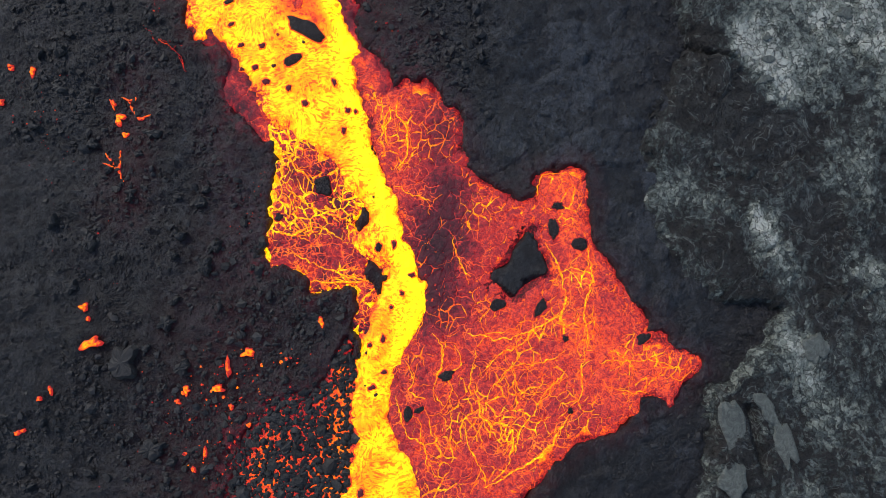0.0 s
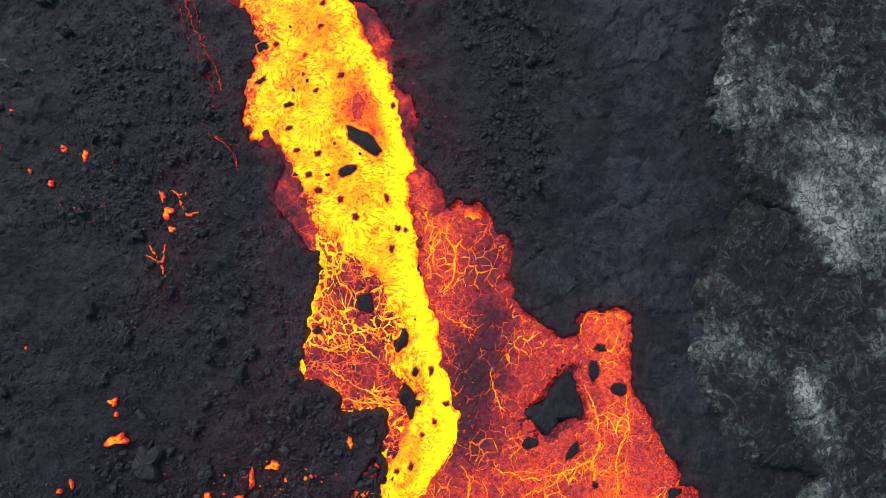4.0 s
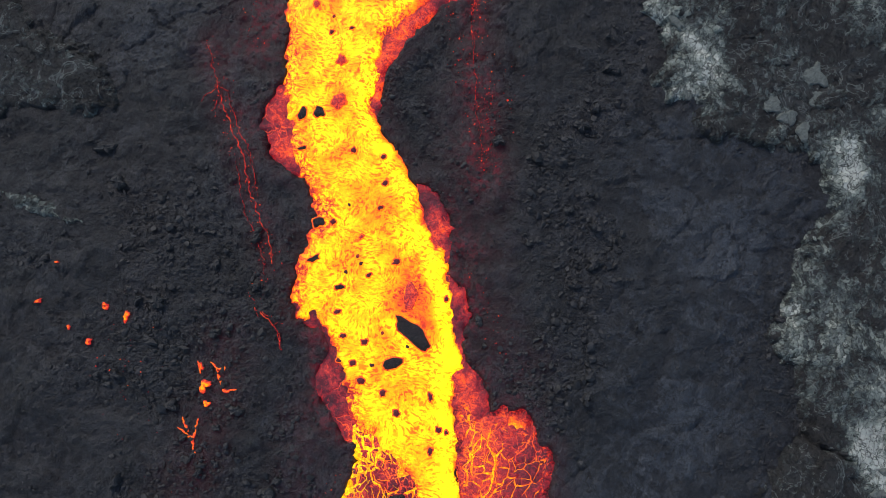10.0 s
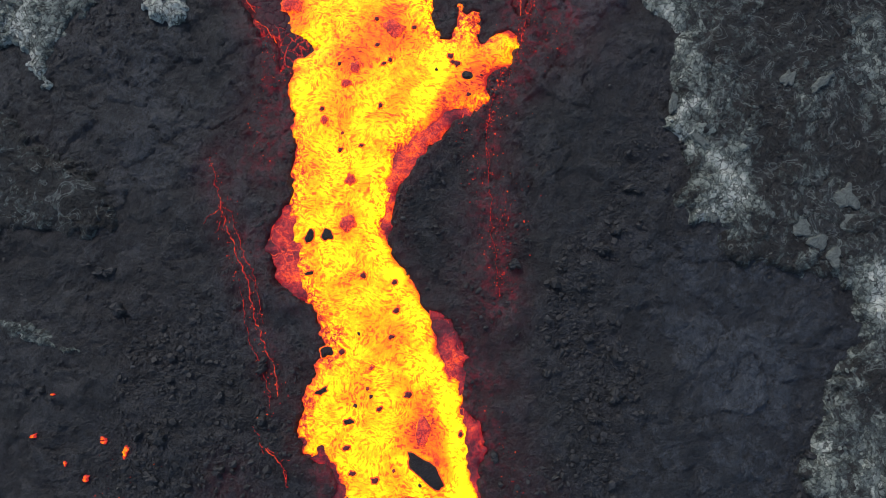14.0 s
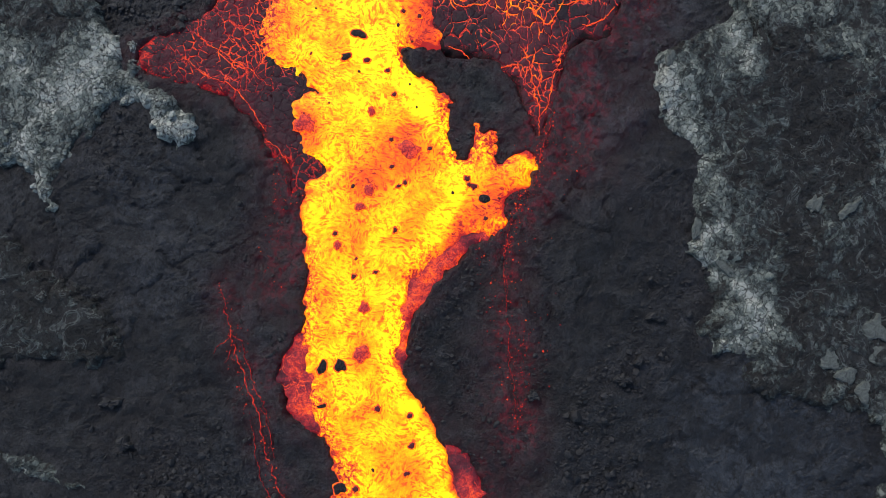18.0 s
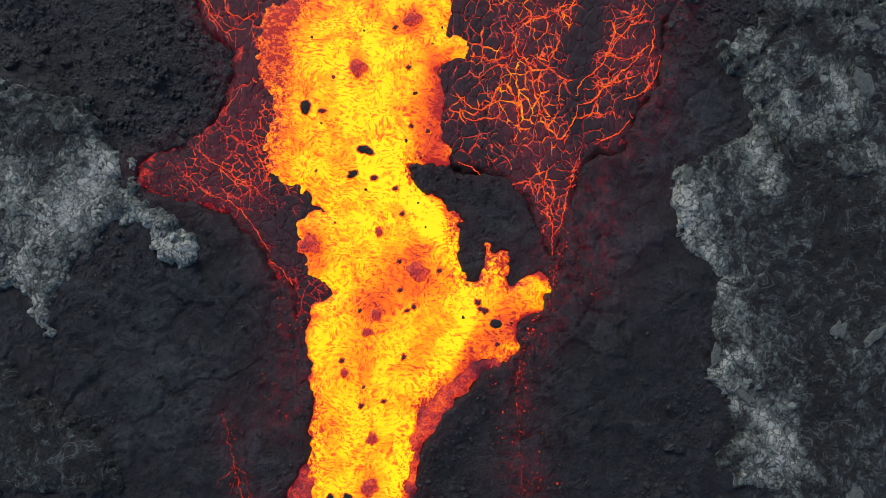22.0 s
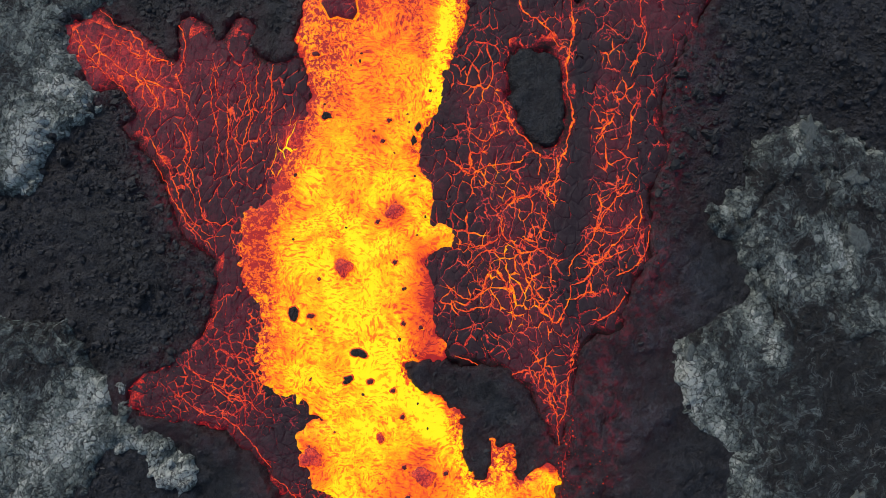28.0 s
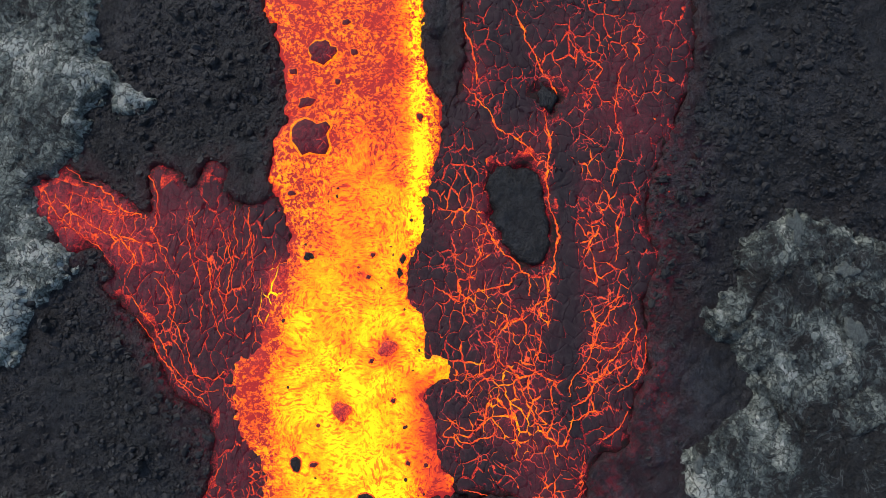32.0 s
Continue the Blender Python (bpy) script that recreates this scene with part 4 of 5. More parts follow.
# The rim term is lava glow painted onto the nearby ground.
haze_and_heat = np.clip(0.8 * streaks(gx + 1.0 * rough(gx, gy, 3, 4, 88), gy + 1.0 * rough(gx, gy, 3, 4, 89), HAZE_AND_HOT_CRUST) + 0.14 * step(-2.2, 0.0, covered + 0.9 * rough(gx, gy, 2.2, 3, 92)) * (1 - step(0.1, 0.3, covered)), 0, 0.25)
ground = tagged(new("ground", sheet("ground", gx, gy, gz, np.ones(gx.shape, bool), ROCK, {"smooth": blue, "tone": tone, "rubble": rubbly, "haze_and_heat": haze_and_heat})), "black basalt crust, lumpy and cracked, round the lava", "ground", "", "structure")


def ground_at(x, y):
    i = np.clip(np.searchsorted(gy[:, 0], y), 0, gy.shape[0] - 1)
    j = np.clip(np.searchsorted(gx[0], x), 0, gx.shape[1] - 1)
    return gz[i, j]


BANKS = []
FISSURES = [(22.6, 18.3, 24.3, 17.4, 0.2, 0.8), (24.3, 17.4, 26.4, 17.1, 0.16, 0.7), (25.2, -14.5, 26.2, -19.5, 0.45, 0.9), (4.5, 79, 6, 74.5, 0.2, 0.6), (0.8, 86, 2.8, 82.3, 0.2, 0.5), (2.8, 82.3, 5.5, 86, 0.2, 0.4),
            (-50, 64.5, -49.4, 62, 0.3, 0.7), (9.5, 88, 12, 80, 0.22, 0.5), (35, 20, 38, 16, 0.3, 0.5)]


def bank(name, rim, label, height, base, pale, cell=0.25, seed=0, edge=0.1):
    """Older lava that stands a little above the fresh crust, with a ragged edge."""
    p = np.array(rim)
    x, y = grid(max(p[:, 0].min() - 2, -84), min(p[:, 0].max() + 2, 56), p[:, 1].min() - 2, p[:, 1].max() + 2, cell)
    ax, ay = frayed(x, y, 0.7, 11 + seed)
    d = within(rim, ax, ay)
    c1, c2 = cells(x + 0.6 * rough(x, y, 1.7, 2, 61), y + 0.6 * rough(x, y, 1.7, 2, 62), 1.0, 21), cells(x, y, 0.55, 22)
    z = np.where(d > 0, height * (1 - np.exp(-np.maximum(d, 0) / 0.6)), d * 1.5) + 0.25
    c3 = cells(x + 1.3 * rough(x, y, 3, 3, 71), y + 1.3 * rough(x, y, 3, 3, 72), 3.2, 23)
    z += step(-0.3, 0.8, d) * (0.5 * rough(x, y, 7, 4, 63) + 0.14 * (c1[1] - c1[0]) * c1[2] + 0.08 * (c2[1] - c2[0]) * c2[2] + 0.12 * rough(x, y, 0.9, 3, 64) + 0.3 * c3[2] * step(0.0, 0.12, c3[1] - c3[0]))
    dust = base + 0.45 * (c3[2] - 0.5) + 1.35 * streaks(x + 0.9 * rough(x, y, 2, 3, 74), y + 0.9 * rough(x, y, 2, 3, 75), pale) + 0.35 * rough(x, y, 8, 4, 68) + edge * (1 - step(0.2, 2.2, d))
    for ax, ay, bx, by, r, deep in FISSURES:
        z -= streaks(x + 0.25 * rough(x, y, 1, 2, 66), y + 0.25 * rough(x, y, 1, 2, 67), [(ax, ay, bx, by, r, deep)])
    BANKS.append((x, y, z, d, dust))
    return tagged(new(name, sheet(name, x, y, z, d > -0.8, BANK, {"pale": dust})), label, "rock bank", "", "structure")


EAST_PALE = [(27.7, 19.1, 30.2, 14.2, 2.2, 0.9), (35.9, 21, 39.8, 18.7, 4, 0.55), (18.3, 5.2, 27.4, 1.6, 1.7, 0.4), (27.4, 1.6, 29.8, -2.3, 1.7, 0.35), (29.3, -8.3, 30.3, -13.7, 2, 0.5), (36.6, 6.6, 37.4, 4, 2, 0.25), (34.8, -2.5, 36.7, -3, 1.2, 0.3),
             (32.6, 18.4, 33.4, 16.2, 2.5, 0.25), (22.6, 43, 23.2, 41.4, 2, 0.5), (29.1, 38.5, 30.6, 39.7, 1.2, 0.9), (19.6, 28.1, 20.2, 26, 1.6, 0.6), (28.5, 24.1, 31.4, 23.1, 1.7, 0.5), (23.4, 29, 23.5, 28, 1.5, 0.3)]
EAST_PALE += [(9.1, 51.5, 10.2, 49.4, 2.2, 0.75), (7.3, 47, 7.7, 46.5, 0.9, 0.7), (22.8, 44.4, 24, 42.5, 1.6, 0.6), (25.1, 47.5, 26, 48.2, 1.1, 0.5), (18, 50.2, 15.7, 47.1, 1.5, 0.2), (3.9, 54.1, 7.7, 52.2, 0.8, 0.6), (19, 64.5, 21.4, 60.6, 2.2, 0.3), (-0.9, 68.5, 2.8, 63, 1.4, 0.5),
              (3.5, 74.5, 5.3, 72.2, 1.7, 0.7), (5.2, 77.4, 10.5, 79.4, 2, 0.4), (5.3, 57.2, 3.1, 55.3, 0.7, 0.6)]
EAST_PALE += [(6.7, 84, 11.9, 80.2, 1.1, 0.5), (7.2, 91.5, 7.8, 89, 0.7, 0.5), (9.8, 87.1, 11.5, 86.2, 1.1, 0.5), (2.5, 84.5, 3.6, 82.5, 1.4, 0.4), (-1.7, 71.7, 2.7, 70.1, 1.4, 0.4), (9.2, 92.2, 14.6, 89.6, 0.9, 0.3), (6.1, 81.2, 6.7, 78.3, 1.2, 0.35), (-1, 70, 2.5, 60, 2, 0.25)]
EAST_PALE += [(23.4, 12.9, 30.7, 8.4, 3, -0.3), (24, 0.4, 27, -5.7, 2.5, -0.25), (34.1, 1.1, 33.4, -6.9, 3, -0.3), (23, 17.6, 28.5, 8.2, 2.5, -0.3), (25.2, 34.5, 27.4, 30.5, 2.2, -0.2), (11.5, 58.4, 12.9, 51.2, 1.5, -0.3), (21.7, 53.3, 23, 50.9, 1.5, -0.3), (9.5, 75, 11.5, 66.1, 2.2, -0.3),
              (7.4, 63.8, 10.3, 59.8, 2.2, -0.3), (17.5, 56.2, 18.7, 47.7, 2, -0.3), (8, 83.4, 9, 81.5, 1.2, -0.25), (12.1, 70.9, 15.1, 63.6, 2.5, -0.3), (13.8, 83.4, 15.3, 78.5, 1.2, -0.3)]
bank("east_bank", EAST_BANK, "weathered brown-grey lava with pale mineral dust beside the flow", 0.7, 0.36, EAST_PALE, 0.25, 1, 0.1)
WEST_PALE = [(-54.4, 58.1, -50.9, 62.9, 1.9, 0.75), (-47.9, 58.7, -43.7, 56.9, 1.4, 0.75), (-42.9, 57.6, -42.4, 57.6, 0.6, 0.6), (-56.4, 53.6, -55.2, 52.8, 1.7, 0.4), (-53.4, 50.6, -52.9, 49.1, 0.7, 0.4), (-59.9, 61.3, -58.4, 61.5, 1.7, 0.35), (-58.3, 65.3, -54, 67.1, 2.5, -0.25)]
bank("west_bank", WEST_BANK, "pale grey weathered lava ridge with a light hooked tip", 0.6, 0.68, WEST_PALE, 0.22, 2, 0.15)
NORTHWEST_PALE = [(-60.5, 107.9, -53.8, 106.2, 2.5, 0.35), (-50.5, 104.3, -49, 104, 0.8, 0.9), (-59.7, 94.1, -58.8, 90.6, 2, 0.4), (-60.3, 86.7, -59.9, 82.3, 1.5, 0.8)]
bank("northwest_bank", NORTHWEST_BANK, "pale grey smooth old lava, almost white at its edge", 0.7, 0.85, NORTHWEST_PALE, 0.22, 3, 0.2)
bank("southwest_ridge", SOUTHWEST_RIDGE, "low ridge of ash-grey weathered lava blocks", 0.5, 0.5, [], 0.22, 4)
bank("west_clinker_bank", WEST_ROUGH, "dull grey-brown clinker field beside the black crust", 0.35, -0.1, [(-49.5, 41, -48.5, 40, 1, 0.4)], 0.25, 5)


# ---- the lava ----
class Body:
    """A body of lava: a low swelling sheet that dives under the ground at its ragged rim."""

    def __init__(self, name, rim, label, material, thick, base, cell, values, fray=0.35, seed=0, cut=(), lump=0.08, category="lava flow", parts=False):
        p = np.array(rim)
        self.rim, self.cut, self.thick, self.base, self.fray, self.seed, self.lump, self.values = rim, cut, thick, base, fray, seed, 0.05 if parts else lump, values
        x, y = grid(p[:, 0].min() - 1.5, p[:, 0].max() + 1.5, p[:, 1].min() - 1.5, p[:, 1].max() + 1.5, cell)
        d = self.depth(x, y)
        z = self.top(x, y, d)
        self.ox, self.oy, self.cell, self.z = x[0, 0], y[0, 0], cell, z
        me = sheet("molten_bed" if parts else name, x, y, z, d > -0.7, material, values(x, y, d))
        if parts:
            self.ob = tagged(new(name), label, category)
            part("molten_bed", me, self.ob, "glowing hot bed under the crust")
        else:
            self.ob = tagged(new(name, me), label, category)

    def depth(self, x, y):
        ax, ay = frayed(x, y, self.fray, 3 + self.seed)
        d = within(self.rim, ax, ay)
        for hole in self.cut:
            d = np.minimum(d, -within(hole, ax, ay))
        return d

    def top(self, x, y, d):
        z = self.base + np.where(d > 0, self.thick * (1 - np.exp(-np.maximum(d, 0) / 0.7)), d * 1.6)
        return z + step(0, 1, d) * self.lump * rough(x, y, 1.8, 4, 80 + self.seed)

    def height(self, x, y):
        x, y = np.atleast_2d(x).astype(float), np.atleast_2d(y).astype(float)
        v, u = np.clip((y - self.oy) / self.cell, 0, self.z.shape[0] - 1.001), np.clip((x - self.ox) / self.cell, 0, self.z.shape[1] - 1.001)
        i, j = v.astype(int), u.astype(int)
        v, u = v - i, u - j
        return (self.z[i, j] * (1 - u) + self.z[i, j + 1] * u) * (1 - v) + (self.z[i + 1, j] * (1 - u) + self.z[i + 1, j + 1] * u) * v


def plates(body, spacing, stretch, turn, gap, material, values, limit=300, seed=0, proud=0.016, most=0.06, label="dark cracked crust plate"):
    """The crust of a body, broken into plates with glowing gaps between them."""
    rnd = np.random.RandomState(900 + seed)
    p = np.array(body.rim)
    mid, reach = (p.min(0) + p.max(0)) / 2, np.hypot(*(p.max(0) - p.min(0))) / 2 / min(stretch) + 3
    c, s = math.cos(turn), math.sin(turn)
    k = np.arange(-reach, reach, spacing)
    u, v = np.meshgrid(k, k)
    u, v = (u + rnd.uniform(-0.45, 0.45, u.shape) * spacing).ravel(), (v + rnd.uniform(-0.45, 0.45, v.shape) * spacing).ravel()

    def out(a, b):
        x, y = a * stretch[0], b * stretch[1]
        return mid[0] + c * x - s * y, mid[1] + s * x + c * y

    x, y = out(u, v)
    d = body.depth(x[None], y[None])[0]
    inner = np.flatnonzero(d > 0.1)
    rnd.shuffle(inner)
    spare_v, spare_f, count = [], [], 0
    for n in inner:
        near = np.flatnonzero((abs(u - u[n]) < 2.6 * spacing) & (abs(v - v[n]) < 2.6 * spacing))
        poly = [(u[n] + a * spacing * 1.6, v[n] + b * spacing * 1.6) for a, b in ((-1, -1), (1, -1), (1, 1), (-1, 1))]
        for m in near:
            if m == n:
                continue
            nx, ny = u[m] - u[n], v[m] - v[n]
            h = (u[m] ** 2 - u[n] ** 2 + v[m] ** 2 - v[n] ** 2) / 2
            side = [h - nx * a - ny * b for a, b in poly]
            cutp = []
            for (q, sq), (r, sr) in zip(zip(poly, side), zip(poly[1:] + poly[:1], side[1:] + side[:1])):
                if sq >= 0:
                    cutp.append(q)
                if (sq >= 0) != (sr >= 0):
                    t = sq / (sq - sr)
                    cutp.append((q[0] + t * (r[0] - q[0]), q[1] + t * (r[1] - q[1])))
            poly = cutp
            if len(poly) < 3:
                break
        if len(poly) < 3:
            continue
        ring = []
        for q, r in zip(poly, poly[1:] + poly[:1]):
            k = max(1, int(round(math.hypot(q[0] - r[0], q[1] - r[1]) / 0.26)))
            ring += [(q[0] + (r[0] - q[0]) * t / k, q[1] + (r[1] - q[1]) * t / k) for t in range(k)]
        rx, ry = out(np.array([a for a, _ in ring]), np.array([b for _, b in ring]))
        cx, cy = rx.mean(), ry.mean()
        g = np.clip(gap(rx, ry), -0.07, most)
        r = np.hypot(rx - cx, ry - cy) + 1e-6
        keep = np.clip(1 - g / r, 0.25, 1.1)
        rx, ry = cx + (rx - cx) * keep, cy + (ry - cy) * keep
        wx, wy = 1.1 * rough(rx, ry, 2.2, 4, 131) + 0.26 * rough(rx, ry, 0.6, 2, 133), 1.1 * rough(rx, ry, 2.2, 4, 141) + 0.26 * rough(rx, ry, 0.6, 2, 143)
        rx, ry = rx + wx, ry + wy
        cx, cy = rx.mean(), ry.mean()
        z0 = float(body.height(cx, cy)[0, 0])
        m = len(rx)
        lift = proud * (0.7 + 0.6 * rnd.rand())
        tip = rnd.uniform(-0.006, 0.006, 2)
        vs = []
        for f, dz in ((1.0, -0.12), (1.0, 0.3 * lift), (0.78, lift), (0.4, lift * 1.25)):
            ax, ay = cx + (rx - cx) * f, cy + (ry - cy) * f
            vs.append(np.stack([ax, ay, body.height(ax, ay)[0] + dz + (ax - cx) * tip[0] + (ay - cy) * tip[1] + (0.006 * rough(ax, ay, 0.7, 2, 150) if dz > 0 else 0)], 1))
        vs.append([[cx, cy, z0 + lift * 1.2]])
        vs = np.vstack(vs)
        j = np.arange(m)
        j2 = (j + 1) % m
        fs = [np.stack([a * m + j, a * m + j2, (a + 1) * m + j2, (a + 1) * m + j], 1) for a in range(3)]
        fs.append(np.stack([3 * m + j, 3 * m + j2, np.full(m, 4 * m), np.full(m, 4 * m)], 1))
        tri = np.vstack([np.vstack([f[:, :3] for f in fs]), np.vstack([f[:, [0, 2, 3]] for f in fs[:3]])])
        if count < limit:
            me = raw_mesh("crust_plate", vs, tri, material)
            vx = vs[None, :, 0], vs[None, :, 1]
            for key, val in values(*vx, np.full((1, len(vs)), 3.0)).items():
                me.attributes.new(key, "FLOAT", "POINT").data.foreach_set("value", np.asarray(val)[0].astype(np.float32))
            part("crust_plate", me, body.ob)
        else:
            spare_f.append(tri + sum(len(q) for q in spare_v))
            spare_v.append(vs)
        count += 1
    if spare_v:
        vs = np.vstack(spare_v)
        me = raw_mesh("crust_remainder", vs, np.vstack(spare_f), material)
        for key, val in values(vs[None, :, 0], vs[None, :, 1], np.full((1, len(vs)), 3.0)).items():
            me.attributes.new(key, "FLOAT", "POINT").data.foreach_set("value", np.asarray(val)[0].astype(np.float32))
        tagged(part("crust_remainder", me, body.ob, label), kind="stuff")


def vein(body, line, width, warmth, seed, name="lava_vein"):
    """A vein of melt in the crust: a low crooked ribbon."""
    p = rounded(line, 8, False)
    step_len = np.hypot(*np.diff(p, axis=0).T)
    along = np.concatenate([[0], np.cumsum(step_len)])
    n = max(8, int(along[-1] / 0.13))
    s = np.linspace(0, along[-1], n)
    x, y = np.interp(s, along, p[:, 0]), np.interp(s, along, p[:, 1])
    x, y = x + 0.34 * rough(x, y, 0.9, 4, 160 + seed, 0.65), y + 0.34 * rough(x, y, 0.9, 4, 170 + seed, 0.65)
    tx, ty = np.gradient(x), np.gradient(y)
    r = np.hypot(tx, ty) + 1e-6
    nx, ny = -ty / r, tx / r
    w = width * (0.3 + 1.6 * np.abs(rough(s + 7.7 * seed, s * 0 + seed, 0.8, 4, 180, 0.7))) * (0.25 + 0.75 * np.sin(np.pi * np.clip(s / along[-1], 0.02, 0.98)) ** 0.5)
    rows = []
    z = (body.height(x, y)[0] if body else ground_at(x, y)) + 0.06
    for k, (f, dz, h) in enumerate(((-1.0, -0.1, -0.3), (-0.4, 0.02, 0.0), (0.4, 0.02, 0.0), (1.0, -0.1, -0.3))):
        rows.append((np.stack([x + nx * w * f, y + ny * w * f, z + dz], 1), np.full(n, warmth + h)))
    vs = np.vstack([a for a, _ in rows])
    j = np.arange(n - 1)
    fs = np.vstack([np.stack([k * n + j, k * n + j + 1, (k + 1) * n + j + 1, (k + 1) * n + j], 1) for k in range(3)])
    me = raw_mesh(name, vs, fs, UNDER)
    me.attributes.new("warmth", "FLOAT", "POINT").data.foreach_set("value", np.concatenate([b for _, b in rows]).astype(np.float32))
    return me


def halo(x, y, lines, r):
    """1 on a vein, fading over r metres."""
    near = np.full(np.shape(x), 1e9)
    for line in lines:
        for (ax, ay), (bx, by) in zip(line[:-1], line[1:]):
            ex, ey = bx - ax, by - ay
            t = np.clip(((x - ax) * ex + (y - ay) * ey) / (ex * ex + ey * ey + 1e-9), 0, 1)
            near = np.minimum(near, (x - ax - t * ex) ** 2 + (y - ay - t * ey) ** 2)
    return np.exp(-near / (r * r))


YELLOW_BAND = [(-20.9, 42), (-20.6, 47), (-18.8, 51.5), (-17.8, 56), (-18.6, 60), (-23, 64), (-26, 68)]


def river_values(x, y, d):
    warm = 0.575 + 0.35 * step(-0.1, 0.4, d + 0.3 * rough(x, y, 1.2, 3, 90))
    north = step(90, 102, y + 4 * rough(x, y, 4, 2, 91))
    warm -= 0.07 * step(82, 91, y + 2 * rough(x, y, 4, 2, 93)) + 0.09 * north + 0.25 * np.clip(streaks(x, y, RIVER_CURD[:2]), 0, 0.4)
    curd = 0.5 * north + 0.5 * (1 - step(0.3, 1.8, d)) * step(0.0, 0.4, rough(x, y, 7, 2, 92)) + streaks(x, y, RIVER_CURD)
    warm += 0.16 * halo(x + 1.0, y + 0.2, [RIVER_EAST_MID, RIVER_EAST_SOUTH[8:]], 0.8) + 0.2 * halo(x, y, [YELLOW_BAND], 0.9)
    return {"warmth": warm + streaks(x, y, RIVER_WARMTH), "curd": np.clip(curd, 0, 0.48)}


RIVER_CURD = [(-39, 68, -40, 81, 2.4, 0.75), (-38, 82, -36, 92, 1.5, 0.65), (-35.6, 101, -34.6, 91, 1.7, 0.45), (-25.5, 100, -25.5, 125, 1.6, -0.35), (-30, 94, -29, 100, 2.5, -0.3), (-23, 29.5, -23, 31, 1.2, 0.6), (-24, 22, -24, 27, 0.8, 0.4), (-25, 33, -27, 37, 1.0, 0.4)]
RIVER_WARMTH = [(-7, -24, -4, -2, 3, 0.03), (-4, -2, -12, 18, 4, 0.03), (-27, 50, -25.5, 58, 1.5, -0.1), (-12, 22, -12.4, 24.5, 0.9, -0.25), (-14.5, 24, -14.5, 27, 1.2, -0.14), (-19, 33, -18, 31, 1.5, -0.12), (-6.5, 8, -3.5, -1, 1.2, 0.08), (-27, 100, -27, 120, 2.6, -0.12), (-34, 100, -34, 125, 2.2, -0.12), (-24.2, 92, -23.8, 125, 1.0, 0.38),
                (-16.5, 54.5, -13.8, 57, 1.8, -0.24), (-17, 52.5, -20, 48.5, 0.9, -0.3), (-30, 88, -31, 95, 1.6, -0.1), (-23.0, 69.5, -23.4, 77, 1.7, -0.4), (-25, 56, -24, 60, 1.8, -0.16),
                (-39, 76, -38, 84, 1.5, -0.2), (-28, 69, -27, 64, 2.0, 0.1), (-32, 74, -30, 78, 2, 0.08)]
LARGE_SKINS = [r for r in WARM_SKINS + WARM_SKINS_NORTH if r[2] > 1.5]
RIVER_WARMTH += [(x, y - 0.35 * d, x, y + 0.35 * d, 0.55 * w, -0.2) for x, y, w, d, turn in LARGE_SKINS]
river = Body("lava_river", RIVER, "bright yellow molten lava river with orange rims", MELT, 0.45, 0.15, 0.2, river_values, 0.48)


def web(warm, skin, rows=(), skins=(), rim=0.0, veins=()):
    def values(x, y, d):
        if veins:
            near = halo(x, y, veins, 0.55)
            return {"warmth": warm + streaks(x, y, rows) + 0.2 * near + 0.15 * rough(x, y, 5, 3, 95),
                    "skin": np.maximum(skin + streaks(x, y, skins) + 0.03 * near + 0.1 * rough(x, y, 4, 3, 96), 0)}
        edge = 1 - step(0.2, 1.4, d)
        return {"warmth": warm + streaks(x, y, rows) + rim * edge + 0.15 * rough(x, y, 5, 3, 95),
                "skin": np.maximum(skin + streaks(x, y, skins) - 0.1 * edge + 0.5 * skin * rough(x, y, 1.7, 3, 97), 0)}
    return values


def gaps(base, rows=(), seed=0, veins=(), pull=0.03):
    """How wide the cracks stand open, in metres; wider near the main veins."""
    def gap(x, y):
        open_ = base * (0.25 + 3.2 * rough(x, y, 2.6, 4, 120 + seed)) + streaks(x, y, rows)
        return open_ + pull * (halo(x, y, veins, 0.7) - 0.3) if veins else open_
    return gap


FAN_WARM = [(10, 6.5, 11, -3, 1.6, 0.25), (11, -3, 9, -7, 1.5, 0.22), (9, -7, 4, -9.5, 1.8, 0.15), (3, -14, 7, -18.5, 2.0, 0.2), (12, -9, 20, -11, 2.2, 0.12),
            (0, 10, -1.5, -3, 2.4, -0.2), (-3, -2, -3, -6, 2, -0.2), (-7.4, 17, -6, 11, 1.0, 0.35)]
FAN_SKIN = [(0, 13, -1, 1, 2.8, -0.14), (-2, 0, -2.5, -5.5, 2.6, -0.15), (1, 0, 2, 3, 2.0, -0.06), (10, 6.5, 11, -3, 1.6, 0.1), (12, -9, 20, -11, 3, 0.05), (3, -14, 8, -19, 3, 0.05)]
east_fan = Body("east_lava_fan", EAST_FAN, "red-hot lava fan with a cracked crust and orange veins", UNDER, 0.35, 0.05, 0.25, web(0.73, 0.3, [(a, b, c, d, r, 0.4 * v) for a, b, c, d, r, v in FAN_WARM], FAN_SKIN, -0.4), 0.6, 1, [EAST_FAN_ISLAND], parts=True)
plates(east_fan, 0.85, (0.85, 1.4), -0.5, gaps(0.06, [(a, b, c, d, r, 0.15 * v) for a, b, c, d, r, v in FAN_WARM]), WEB_FAN, web(0.34, 0.43, FAN_WARM, FAN_SKIN, 0, EAST_VEINS_A + EAST_VEINS_B + EAST_VEINS_C + EAST_VEINS_D), 300, 1)
apron = Body("west_lava_apron", WEST_APRON, "broken orange and black lava crust beside the river", UNDER, 0.3, 0.1, 0.25, web(0.87, 0.2), 0.7, 2, parts=True)
